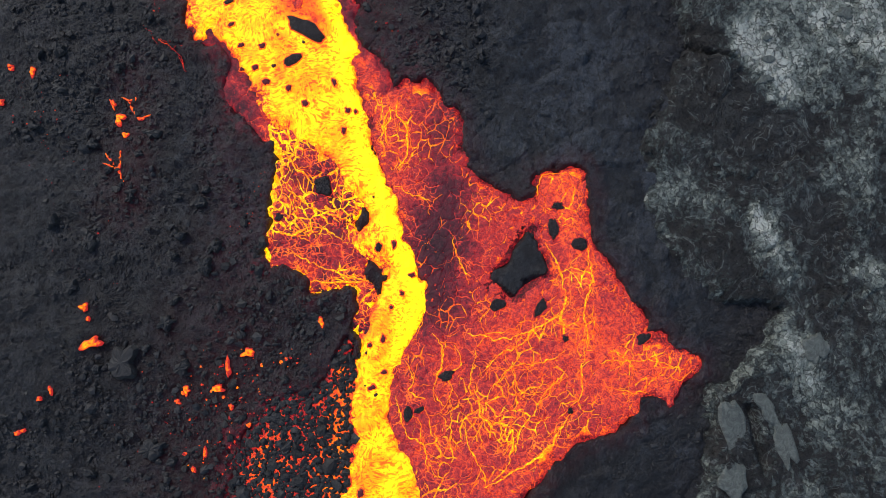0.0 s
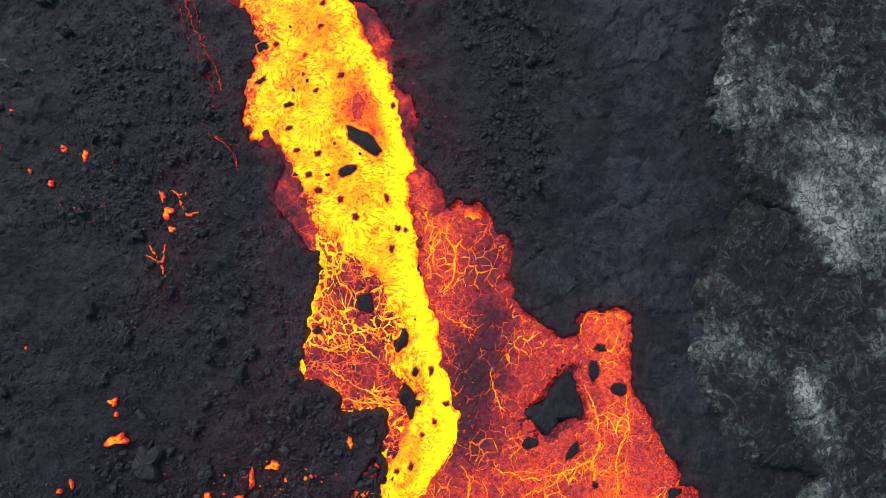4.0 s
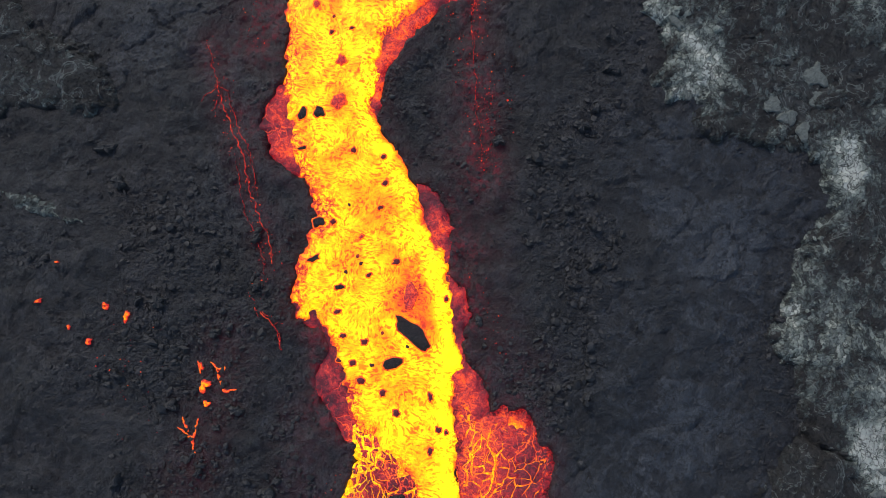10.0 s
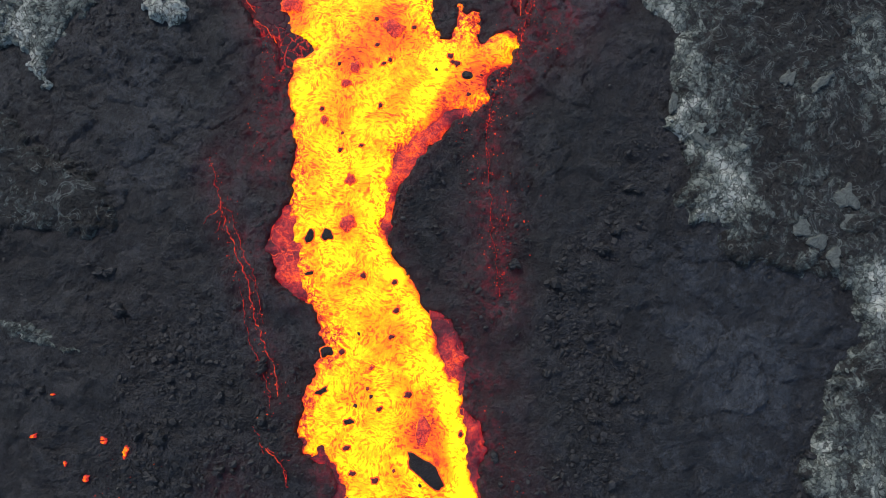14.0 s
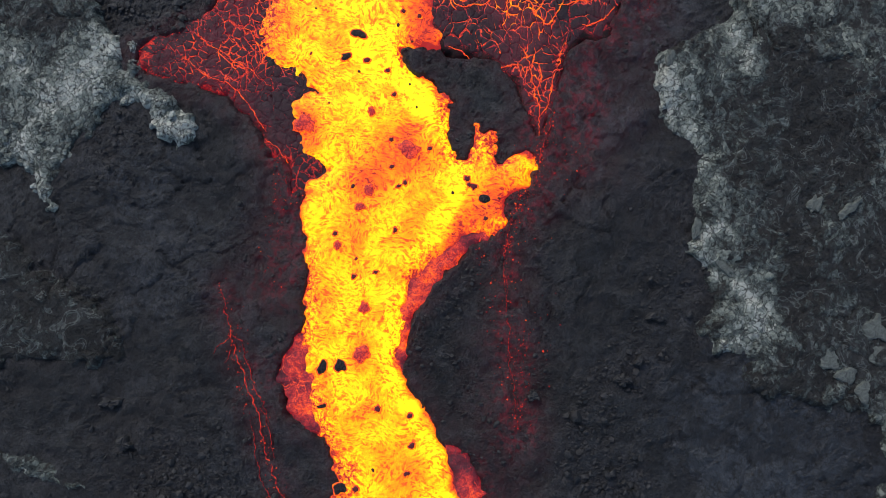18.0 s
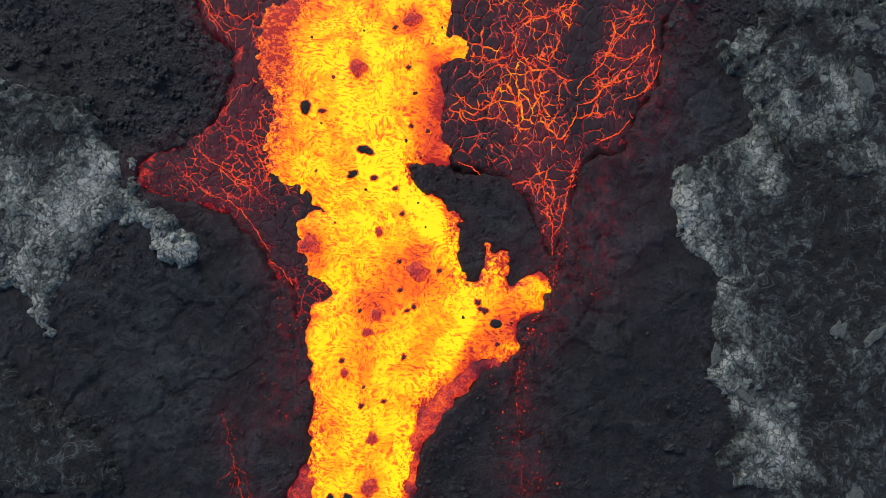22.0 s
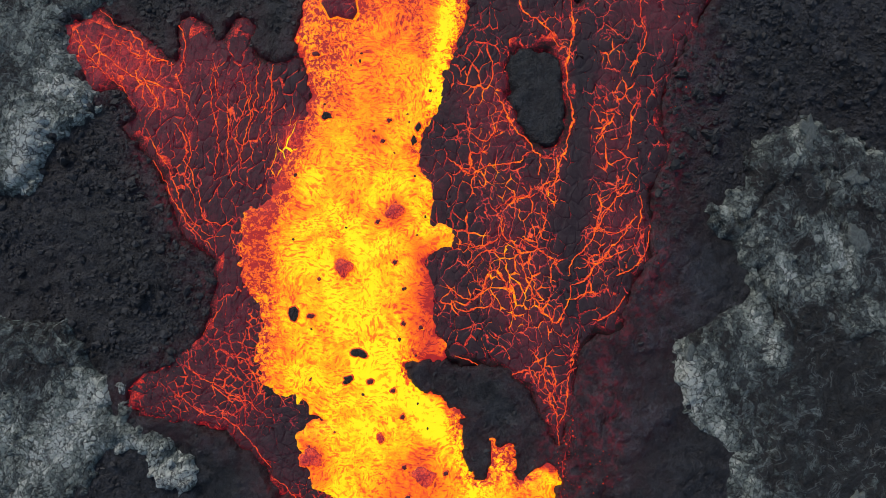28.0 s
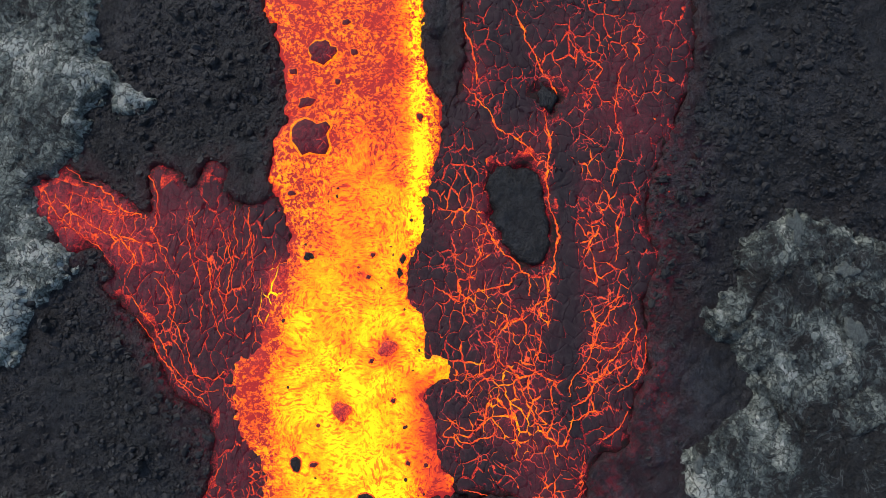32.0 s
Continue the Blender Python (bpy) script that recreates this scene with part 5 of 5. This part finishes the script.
plates(apron, 0.62, (1.0, 1.2), 0.3, gaps(0.08, (), 2), WEB_APRON, web(0.45, 0.34), 300, 2, 0.03, 0.12)
rubble_field = Body("ember_rubble_field", WEST_RUBBLE, "black rubble with red embers between the blocks", UNDER, 0.2, 0.1, 0.25, web(0.36, 0.02, [(-10.2, -8, -11.5, -25, 2.0, 0.24), (-16, -16, -18, -22, 2.5, 0.1)], (), -0.2), 0.9, 3, parts=True)
NORTH_VEINS = NORTH_VEINS_A + NORTH_VEINS_B + NORTH_VEINS_C + NORTH_VEINS_D
NORTH_WARM = [(-13, 97, -13.6, 84, 0.9, 0.2), (-9, 100, -9, 82, 1.6, 0.15), (-20, 92, -16, 74, 3, 0.2), (-10, 80, -9.5, 76, 1.6, 0.1), (-11.8, 98, -11.2, 74, 0.9, -0.22), (-16, 112, -15, 102, 2, -0.1)]
north_fan = Body("north_lava_fan", NORTH_FAN, "dark cooling lava crust laced with red glowing veins", UNDER, 0.3, 0.05, 0.25, web(0.48, 0.08, NORTH_WARM, (), -0.4), 0.5, 4, [NORTH_FAN_ISLAND, NORTH_FAN_SLOT], parts=True)
plates(north_fan, 1.0, (0.9, 1.45), 0.1, gaps(0.045, [(a, b, c, d, r, 0.2 * v) for a, b, c, d, r, v in NORTH_WARM], 4, NORTH_VEINS), WEB_NORTH, web(0.12, 0.15, NORTH_WARM, [(a, b, c, d, r, 0.3 * v) for a, b, c, d, r, v in NORTH_WARM], 0, NORTH_VEINS), 300, 4)
WEST_WARM = [(-58, 95, -50, 91, 2.5, 0.12), (-36.8, 88, -37.8, 74, 1.4, 0.5), (-35.8, 71, -36.5, 63, 1.2, 0.4)]
west_fan = Body("west_lava_fan", WEST_FAN, "dark red lava lobe with thin glowing veins", UNDER, 0.3, 0.05, 0.25, web(0.46, 0.12, WEST_WARM, (), -0.3), 0.45, 5, parts=True)
plates(west_fan, 1.2, (0.8, 1.9), -0.15, gaps(0.035, [(a, b, c, d, r, 0.15 * v) for a, b, c, d, r, v in WEST_WARM], 5, WEST_VEINS + WEST_VEINS_B), WEB_WEST, web(0.04, 0.2, WEST_WARM, [(-58, 95, -50, 91, 2.5, 0.1), (-36.5, 88, -37.5, 74, 1.2, 0.25), (-35.5, 70, -36.5, 63, 0.9, 0.2)], 0, WEST_VEINS + WEST_VEINS_B), 300, 5)
spur = Body("west_lava_spur", WEST_FAN_SPUR, "dark red crusted lava spur reaching towards the grey ridge", UNDER, 0.28, 0.04, 0.25, web(0.43, 0.08, [(-36, 66, -38, 70, 2, 0.15)], (), -0.1), 0.6, 6, parts=True)
plates(spur, 0.6, (1.0, 1.15), 0.6, gaps(0.045, [(-36, 66, -38, 70, 2, 0.08)], 6), WEB_SPUR, web(0.02, 0.17, [(-36, 66, -38, 70, 2, 0.2)], [], 0, SPUR_VEINS), 300, 6)
HOT_MARGINS = {4: (0.22, 0.46), 5: (0.1, 0.5)}
for k, rim in enumerate(MARGINS):
    Body("margin_lobe", rim, "dull red lava lobe at the edge of the river", WEB_FAN, 0.25, 0.05, 0.2, web(HOT_MARGINS.get(k, (0.2, 0.43))[0], HOT_MARGINS.get(k, (0.2, 0.43))[1]), 0.6, 10 + k, category="lava lobe")

VEIN_SETS = [(north_fan, NORTH_VEINS_A, 0.18, 0.62), (north_fan, NORTH_VEINS_B, 0.17, 0.63), (north_fan, NORTH_VEINS_C, 0.14, 0.6), (north_fan, NORTH_VEINS_D, 0.13, 0.58), (west_fan, WEST_VEINS_B, 0.1, 0.57), (west_fan, WEST_VEINS, 0.11, 0.6), (spur, SPUR_VEINS, 0.11, 0.55),
             (east_fan, EAST_VEINS_A, 0.17, 0.84), (east_fan, EAST_VEINS_B, 0.12, 0.8), (east_fan, EAST_VEINS_C, 0.12, 0.8), (east_fan, EAST_VEINS_D, 0.1, 0.76), (apron, APRON_VEINS, 0.2, 0.84)]
def twigs(lines, seed, each=3, reach=1.6):
    """Side branches that leave the given veins."""
    rnd = np.random.RandomState(seed)
    out = []
    for line in lines:
        p = rounded(line, 5, False)
        for _ in range(each):
            k = rnd.randint(1, len(p) - 1)
            way = p[k] - p[k - 1]
            a = math.atan2(way[1], way[0]) + rnd.choice((-1, 1)) * rnd.uniform(0.3, 0.8)
            q = [p[k]]
            for _ in range(rnd.randint(3, 6)):
                a += rnd.uniform(-0.45, 0.45)
                q.append(q[-1] + reach / 3 * rnd.uniform(0.6, 1.3) * np.array((math.cos(a), math.sin(a))))
            out.append(np.array(q))
    return out


for owner, lines, width, warmth in VEIN_SETS:
    for k, line in enumerate(lines):
        part("lava_vein", vein(owner, line, width, warmth, k), owner.ob, "glowing orange-red vein")
    for k, line in enumerate(twigs(lines, len(lines) + int(width * 100), 0 if owner in (north_fan, west_fan, spur) else 2, 1.2)):
        if float(owner.depth(line[-1:, :1], line[-1:, 1:])[0, 0]) > 0.3:
            part("lava_vein", vein(owner, line, width * 0.5, warmth - 0.09, 30 + k), owner.ob)
MAIN_CRACKS = len(CRACKS)
CRACKS += [[(a + 0.6, b + 0.3) for a, b in CRACKS[0][1:5]], [(a - 0.5, b - 0.9) for a, b in CRACKS[0][3:]]] + [[tuple(p) for p in q] for q in twigs(CRACKS[:2], 5, 5, 1.2)]
CRACKS += [[(-10.6, 65), (-10.9, 63), (-11.3, 60), (-11.1, 58)], [(-11.6, 61), (-12.4, 57), (-12.2, 55)], [(-12.4, 56), (-12.9, 52), (-12.2, 48)], [(-33.5, 57.5), (-32.9, 55), (-32.2, 53)], [(-12.6, 50), (-11.4, 45), (-10.4, 41), (-9.2, 37)]]
for k, line in enumerate(CRACKS):
    tagged(new("glowing_crack", vein(None, line, 0.1 if k < 2 else 0.065 if k >= MAIN_CRACKS else 0.2, 0.46 if k < 2 else 0.38 if k >= MAIN_CRACKS else 0.62, 50 + k)), "thin red glowing crack in the black crust", "lava crack", "glowing cracks")


# ---- crust rafts on the melt, islands in the fans, small breakouts ----
def blob(w, d, h, seed, sides=18, ragged=0.16):
    """A ragged low slab, as rings from its foot to its middle."""
    rnd = np.random.RandomState(seed)
    a = np.linspace(0, 2 * np.pi, sides, endpoint=False)
    r = 1 + ragged * sum(rnd.uniform(-1, 1) * np.sin(k * a + rnd.uniform(0, 6.3)) / k ** 0.6 for k in (2, 3, 4, 5, 7))
    vs = []
    for f, z in ((1.04, -0.25), (1.0, 0.35), (0.86, 0.85), (0.5, 1.0)):
        vs.append(np.stack([w / 2 * f * r * np.cos(a), d / 2 * f * r * np.sin(a), h * (z + 0.16 * rnd.uniform(-1, 1, sides) * (z > 0))], 1))
    vs = np.vstack(vs + [[[0, 0, h]]])
    j = np.arange(sides)
    j2 = (j + 1) % sides
    fs = [np.stack([k * sides + j, k * sides + j2, (k + 1) * sides + j2, (k + 1) * sides + j], 1) for k in range(3)]
    tri = np.vstack([f[:, :3] for f in fs] + [f[:, [0, 2, 3]] for f in fs] + [np.stack([3 * sides + j, 3 * sides + j2, np.full(sides, 4 * sides)], 1)])
    return vs, tri


def set_values(me, **values):
    for key, v in values.items():
        me.attributes.new(key, "FLOAT", "POINT").data.foreach_set("value", np.full(len(me.vertices), v, np.float32))
    return me


def raft(row, body, seed, name, label, group, material, warmth=None, rim=0.5):
    x, y, w, d, turn = row
    h = 0.1 + 0.1 * min(w, d)
    ob = tagged(new(name), label, "lava crust", group)
    ob.matrix_world = pose(x, y, float(body.height(x, y)[0, 0]), 0, 0, turn)
    me = raw_mesh("crust_slab", *blob(w, d, h, seed, 18, 0.3), material)
    part("crust_slab", set_values(me, warmth=warmth or 0.0, skin=0.46 if material == WEB_FAN else 0.27) if warmth else me, ob)
    me = raw_mesh("hot_rim", *blob(w + (0.35 if rim > 0.7 else 0.2), d + (0.35 if rim > 0.7 else 0.2), 0.07, seed, 18, 0.3), UNDER)
    part("hot_rim", set_values(me, warmth=rim), ob, "thin red-hot rim")


seed = 300
for rows in (RAFTS_SOUTH, RAFTS_MID, RAFTS_TONGUE, RAFTS_NORTH, RAFTS_HEAD, RAFTS_TOP):
    for row in rows:
        seed += 1
        # Small rafts glow faintly, in place of lava light falling on them.
        raft(row, river, seed, "crust_raft", "dark solid crust raft floating on the yellow lava" if row[2] < 1.2 else "large black crust raft on the lava river", "crust rafts on the river", WEB_SPUR if row[1] > 95 or max(row[2:4]) < 0.75 else RAFT, 0.1 if row[1] > 95 or max(row[2:4]) < 0.75 else None, 0.72 if row[1] > 95 and row[2] > 2 else 0.6)
flecks = np.random.RandomState(61)
for k in range(230):
    y = flecks.uniform(-24, 96)
    x = flecks.uniform(-40, -2)
    if float(river.depth(np.array([[x]]), np.array([[y]]))[0, 0]) > 0.7:
        w = 0.2 + 0.22 * flecks.rand() ** 2
        me = set_values(raw_mesh("crust_fleck", *blob(w, w * flecks.uniform(0.6, 1.1), 0.08, 2000 + k, 9, 0.35), WEB_SPUR), warmth=-0.4, skin=0.2 if flecks.rand() < 0.7 else 0.36)
        tagged(new("crust_fleck", me), "small dark fleck of crust drifting on the yellow lava", "lava crust", "crust flecks").matrix_world = pose(x, y, float(river.height(x, y)[0, 0]) + 0.02, 0, 0, flecks.uniform(0, 360))
for row in FAN_ISLANDS:
    seed += 1
    raft(row, east_fan if row[0] > -7 else apron, seed, "crust_island", "black crust island in the red lava", "crust islands in the fans", RAFT, None, 0.42)
for row in [(x, y, 0.75 * w, 0.75 * d, turn) for x, y, w, d, turn in WARM_SKINS + WARM_SKINS_NORTH]:
    seed += 1
    raft(row, river, seed, "cooling_skin", "dull red cooling skin patch on the lava river", "cooling skins", WEB_FAN, 0.1, 0.62)
for row in EMBERS + EMBERS_WEST:
    x, y, w, d, turn = row
    seed += 1
    me = set_values(raw_mesh("lava_breakout", *blob(0.75 * w, 0.8 * d, 0.12 + 0.15 * min(w, d), seed, 22, 0.5), MELT), curd=0.2)
    hot = 0.84 if min(w, d) > 0.65 else 0.7
    me.attributes.new("warmth", "FLOAT", "POINT").data.foreach_set("value", np.repeat([hot - 0.5, hot - 0.4, hot - 0.15, hot, hot], [22, 22, 22, 22, 1]).astype(np.float32))
    ob = tagged(new("lava_breakout", me), "small orange lava breakout on the black crust", "lava breakout", "small breakouts")
    ob.matrix_world = pose(x, y, float(ground_at(x, y)) + 0.03, 0, 0, turn)


# ---- loose stones ----
ICO = np.array([(0, 0, 1)] + [(0.894 * math.cos(a), 0.894 * math.sin(a), 0.447) for a in np.arange(5) * 2 * math.pi / 5] + [(0.894 * math.cos(a), 0.894 * math.sin(a), -0.447) for a in (np.arange(5) + 0.5) * 2 * math.pi / 5] + [(0, 0, -1)])
ICO_FACES = np.array([(0, k, k % 5 + 1) for k in range(1, 6)] + [(k, k + 5, k % 5 + 1) for k in range(1, 6)] + [(k % 5 + 1, k + 5, k % 5 + 6) for k in range(1, 6)] + [(k + 5, 11, k % 5 + 6) for k in range(1, 6)])


def stones(name, x, y, z, size, material, label, seed, values=None, kind="stuff", flat=0.6):
    """Many angular stones in one mesh."""
    rnd = np.random.RandomState(seed)
    n = len(x)
    v = np.repeat(ICO[None], n, 0) * rnd.uniform(0.55, 1.25, (n, 12, 1))
    v *= np.stack([rnd.uniform(0.7, 1.3, n), rnd.uniform(0.7, 1.3, n), rnd.uniform(0.7, 1.3, n) * flat], 1)[:, None]
    a, t = rnd.uniform(0, 6.283, n), rnd.uniform(-0.5, 0.5, n)
    v = np.stack([v[..., 0], v[..., 1] * np.cos(t)[:, None] - v[..., 2] * np.sin(t)[:, None], v[..., 1] * np.sin(t)[:, None] + v[..., 2] * np.cos(t)[:, None]], -1)
    v = np.stack([v[..., 0] * np.cos(a)[:, None] - v[..., 1] * np.sin(a)[:, None], v[..., 0] * np.sin(a)[:, None] + v[..., 1] * np.cos(a)[:, None], v[..., 2]], -1)
    v = v * (size / 2)[:, None, None] + np.stack([x, y, z + 0.12 * size], 1)[:, None]
    f = (ICO_FACES[None] + 12 * np.arange(n)[:, None, None]).reshape(-1, 3)
    me = raw_mesh(name, v.reshape(-1, 3), f, material, False)
    for key, val in (values or {}).items():
        me.attributes.new(key, "FLOAT", "POINT").data.foreach_set("value", np.repeat(val, 12).astype(np.float32))
    return tagged(new(name, me), label, "stones", "", kind)


rnd = np.random.RandomState(77)
sy = rnd.uniform(-26, 118, 200000)
sx = -0.24 * sy - 2 + rnd.uniform(-44, 44, 200000)
si, sj = np.searchsorted(gy[:, 0], sy), np.searchsorted(gx[0], sx)
chance = 0.07 + 0.4 * rubbly[si, sj] ** 1.5
free = (covered[si, sj] < -0.1) & (rnd.rand(len(sx)) < chance)
for bx, by, bz, bd, dust in BANKS:
    bi, bj = ((sy - by[0, 0]) / (by[1, 0] - by[0, 0])).astype(int), ((sx - bx[0, 0]) / (bx[0, 1] - bx[0, 0])).astype(int)
    ok = (bi >= 0) & (bj >= 0) & (bi < bd.shape[0]) & (bj < bd.shape[1])
    free &= ~(ok & (bd[np.clip(bi, 0, bd.shape[0] - 1), np.clip(bj, 0, bd.shape[1] - 1)] > 0.1))
sx, sy, si, sj = sx[free], sy[free], si[free], sj[free]
size = 0.14 + 0.1 * rnd.exponential(1.0, len(sx)) * (0.5 + rubbly[si, sj])
stones("clinker_rubble", sx, sy, gz[si, sj], np.minimum(size, 0.95), CLINKER, "loose black and grey clinker stones on the crust", 5)
for bx, by, bz, bd, dust in BANKS:
    n = int(bd.size * 0.0625 * 0.8)
    k = rnd.randint(0, bd.size, n)
    k = k[(bd.ravel()[k] > 0.1) & (bx.ravel()[k] < 46)]
    size = 0.16 + 0.12 * rnd.exponential(1.0, len(k))
    stones("weathered_rubble", bx.ravel()[k], by.ravel()[k], bz.ravel()[k] - 0.04, np.minimum(size, 0.9), BANK_STONE, "loose weathered grey-brown stones on the old lava", 6, {"pale": dust.ravel()[k]})


# ---- embers in the cracks of the dark crust ----
EMBER_LINES = [(-14.8, 51.5, -11.5, 42, 1.0, 70), (-11.5, 42, -8.8, 37, 0.9, 40), (-9.6, 28, -3.6, 19.8, 1.2, 40), (-33.2, 45, -33.5, 52, 0.9, 50), (-35, 40, -30, 31, 0.7, 60), (-34, 56, -33, 52, 0.8, 30),
               (-10, 64, -8, 58, 1.5, 40), (-12, 62, -12.3, 53, 1.0, 90), (-18, -12, -20, -20, 3.5, 130), (-22, -12, -28, -16, 3.5, 60), (-40, 16, -36, 12, 2.5, 40)]
EMBER_LINES += [(-29, 30, -26, 20, 0.8, 40), (-20, 2, -17, 8, 1.2, 30), (-7, 84, -4, 76, 1.2, 50), (-3, 100, -3, 92, 1.2, 40), (-36, 10, -33, -2, 3, 30), (-9, 52, -8, 40, 1.5, 25)]
EMBER_LINES += [(-10.8, 65, -11.2, 58, 0.7, 160), (-12, 58, -12.6, 52, 0.6, 120), (-12.6, 52, -9, 37, 0.6, 110), (-10.4, 48, -9, 40, 0.5, 40), (-33, 57.5, -31.8, 52.5, 0.6, 70), (-36.8, 44.5, -26.5, 25, 0.9, 160)]
ex, ey, warm = [], [], []
for ax, ay, bx, by, r, n in EMBER_LINES:
    t = rnd.rand(n)
    ex.append(ax + (bx - ax) * t + r * 0.6 * rnd.randn(n))
    ey.append(ay + (by - ay) * t + r * 0.6 * rnd.randn(n))
ex, ey = np.concatenate(ex), np.concatenate(ey)
ei, ej = np.searchsorted(gy[:, 0], ey), np.searchsorted(gx[0], ex)
dry = covered[ei, ej] < 0.0
ex, ey, ei, ej = ex[dry], ey[dry], ei[dry], ej[dry]
stones("ember_specks", ex, ey, gz[ei, ej] + 0.02, 0.07 + 0.1 * rnd.rand(len(ex)) ** 2 + 0.08 * (rnd.rand(len(ex)) > 0.9), UNDER, "tiny red embers glowing in the black crust", 9, {"warmth": 0.24 + 0.3 * rnd.rand(len(ex)) ** 1.5})


# ---- boulders and slabs ----
def boulder(x, y, w, d, h, turn, name, label, group, material, z, seed, **values):
    me = raw_mesh(name, *blob(w, d, h, seed, 12 if name == "boulder" else 24, 0.5), material, False)
    ob = tagged(new(name, set_values(me, **values)), label, "boulder" if name == "boulder" else "rock slab", group)
    ob.matrix_world = pose(x, y, z, rnd.uniform(-6, 6), rnd.uniform(-6, 6), turn)


SLABS = [(-29.8, -8.9, 2.5, 3.0, 8), (-27.3, -16.6, 2.2, 1.7, 25), (-21.6, 1.2, 1.5, 1.0, 40), (-22.4, -0.6, 1.2, 1.6, 10), (-24.5, -9.5, 1.6, 1.1, 30), (-26, -5.5, 1.5, 1.2, 0), (-33, 2, 1.8, 1.1, 60),
         (-36, 20, 1.4, 1.1, 20), (-44, 33, 1.6, 1.0, 10), (-42, 30, 1.2, 1.2, 0), (-1.1, 42.6, 1.3, 1.1, 0), (2, 30.2, 1.3, 1.0, 30), (0.5, 28, 1.0, 0.9, 0), (0.2, 90.3, 1.4, 1.3, 0)]
for k, (x, y, w, d, turn) in enumerate(SLABS):
    boulder(x, y, w, d, 0.5, turn, "crust_block", "tilted grey slab of broken lava crust among rubble", "crust blocks", CLINKER, float(ground_at(x, y)) + 0.1, 1200 + k)
PALE_SLABS = [(23.6, -16.4, 1.9, 6.0, 4), (23.2, -20.5, 2.2, 3.5, -6), (26.6, -14.6, 1.5, 2.6, 30), (27.9, -17.6, 1.3, 5.0, 12), (31.2, -9.6, 1.8, 2.8, 10), (15.8, 47.4, 2.2, 1.6, -30), (17.2, 46.3, 1.8, 1.3, 20), (18.6, 45.2, 1.6, 1.2, -40),
              (19.1, 50.6, 1.6, 2.3, 10), (19.3, 48.6, 1.2, 1.5, 0), (12.8, 60.4, 0.9, 1.9, -15), (15.6, 60.4, 0.9, 2.1, -40), (10.6, 75.2, 0.9, 0.8, 0), (-1.3, 71.2, 0.8, 1.4, 20)]
PALE_SLABS += [(8.2, 91, 1.3, 2.6, 15), (12.2, 87.2, 1.7, 1.3, 0), (12.6, 82, 1.3, 3.0, 25), (29.3, 16.6, 1.0, 0.8, 20), (28.8, 14.7, 1.2, 0.8, 0), (29.2, 18.6, 0.8, 0.7, 10), (36.5, 20.6, 1.6, 0.9, 0), 
               (8, 47.2, 1.0, 1.3, 10), (5.6, 54.0, 2.4, 1.0, -40), (3.2, 56.6, 0.9, 1.6, 0)]
for k, (x, y, w, d, turn) in enumerate(PALE_SLABS):
    z = 0.6
    for bx, by, bz, bd, dust in BANKS:
        bi, bj = int((y - by[0, 0]) / (by[1, 0] - by[0, 0])), int((x - bx[0, 0]) / (bx[0, 1] - bx[0, 0]))
        if 0 <= bi < bd.shape[0] and 0 <= bj < bd.shape[1] and bd[bi, bj] > 0:
            z = float(bz[bi, bj])
    boulder(x, y, w, d, 0.16, turn, "pale_slab", "smooth pale grey-green slab of old lava", "pale slabs", SLAB, z + 0.05, 1300 + k)
for k in range(90):
    n = rnd.randint(0, len(sx))
    if rubbly[si[n], sj[n]] > 0.3:
        w = rnd.uniform(0.7, 1.2)
        boulder(float(sx[n]), float(sy[n]), w, w * rnd.uniform(0.6, 1.0), w * 0.5, rnd.uniform(0, 360), "boulder", "angular dark grey basalt boulder on the rubble", "boulders", CLINKER, float(gz[si[n], sj[n]]), 1400 + k)

t = rnd.rand(170)
hx, hy = -13.5 - 9 * t + 2.6 * rnd.randn(170), -8 - 12 * rnd.rand(170)
hi, hj = np.searchsorted(gy[:, 0], hy), np.searchsorted(gx[0], hx)
dry = covered[hi, hj] < 0.0
hx, hy, hi, hj = hx[dry], hy[dry], hi[dry], hj[dry]
stones("hot_clinker", hx, hy, gz[hi, hj] - 0.02, 0.1 + 0.12 * rnd.exponential(1.0, len(hx)), UNDER, "glowing orange-red clinker between black blocks", 19, {"warmth": 0.4 + 0.32 * rnd.rand(len(hx)) ** 1.5})

hx, hy = rnd.uniform(-22, -8, 5600), rnd.uniform(-27, -6, 5600)
deep = rubble_field.depth(hx[None], hy[None])[0]
ok = (deep > -0.2) & (river.depth(hx[None], hy[None])[0] < 0)
hx, hy = hx[ok], hy[ok]
ob = stones("clinker_cover", hx, hy, rubble_field.height(hx, hy)[0], 0.26 + 0.16 * rnd.exponential(1.0, len(hx)), CLINKER, "black clinker blocks over glowing gaps", 23)
ob.parent = rubble_field.ob
del ob["category"]
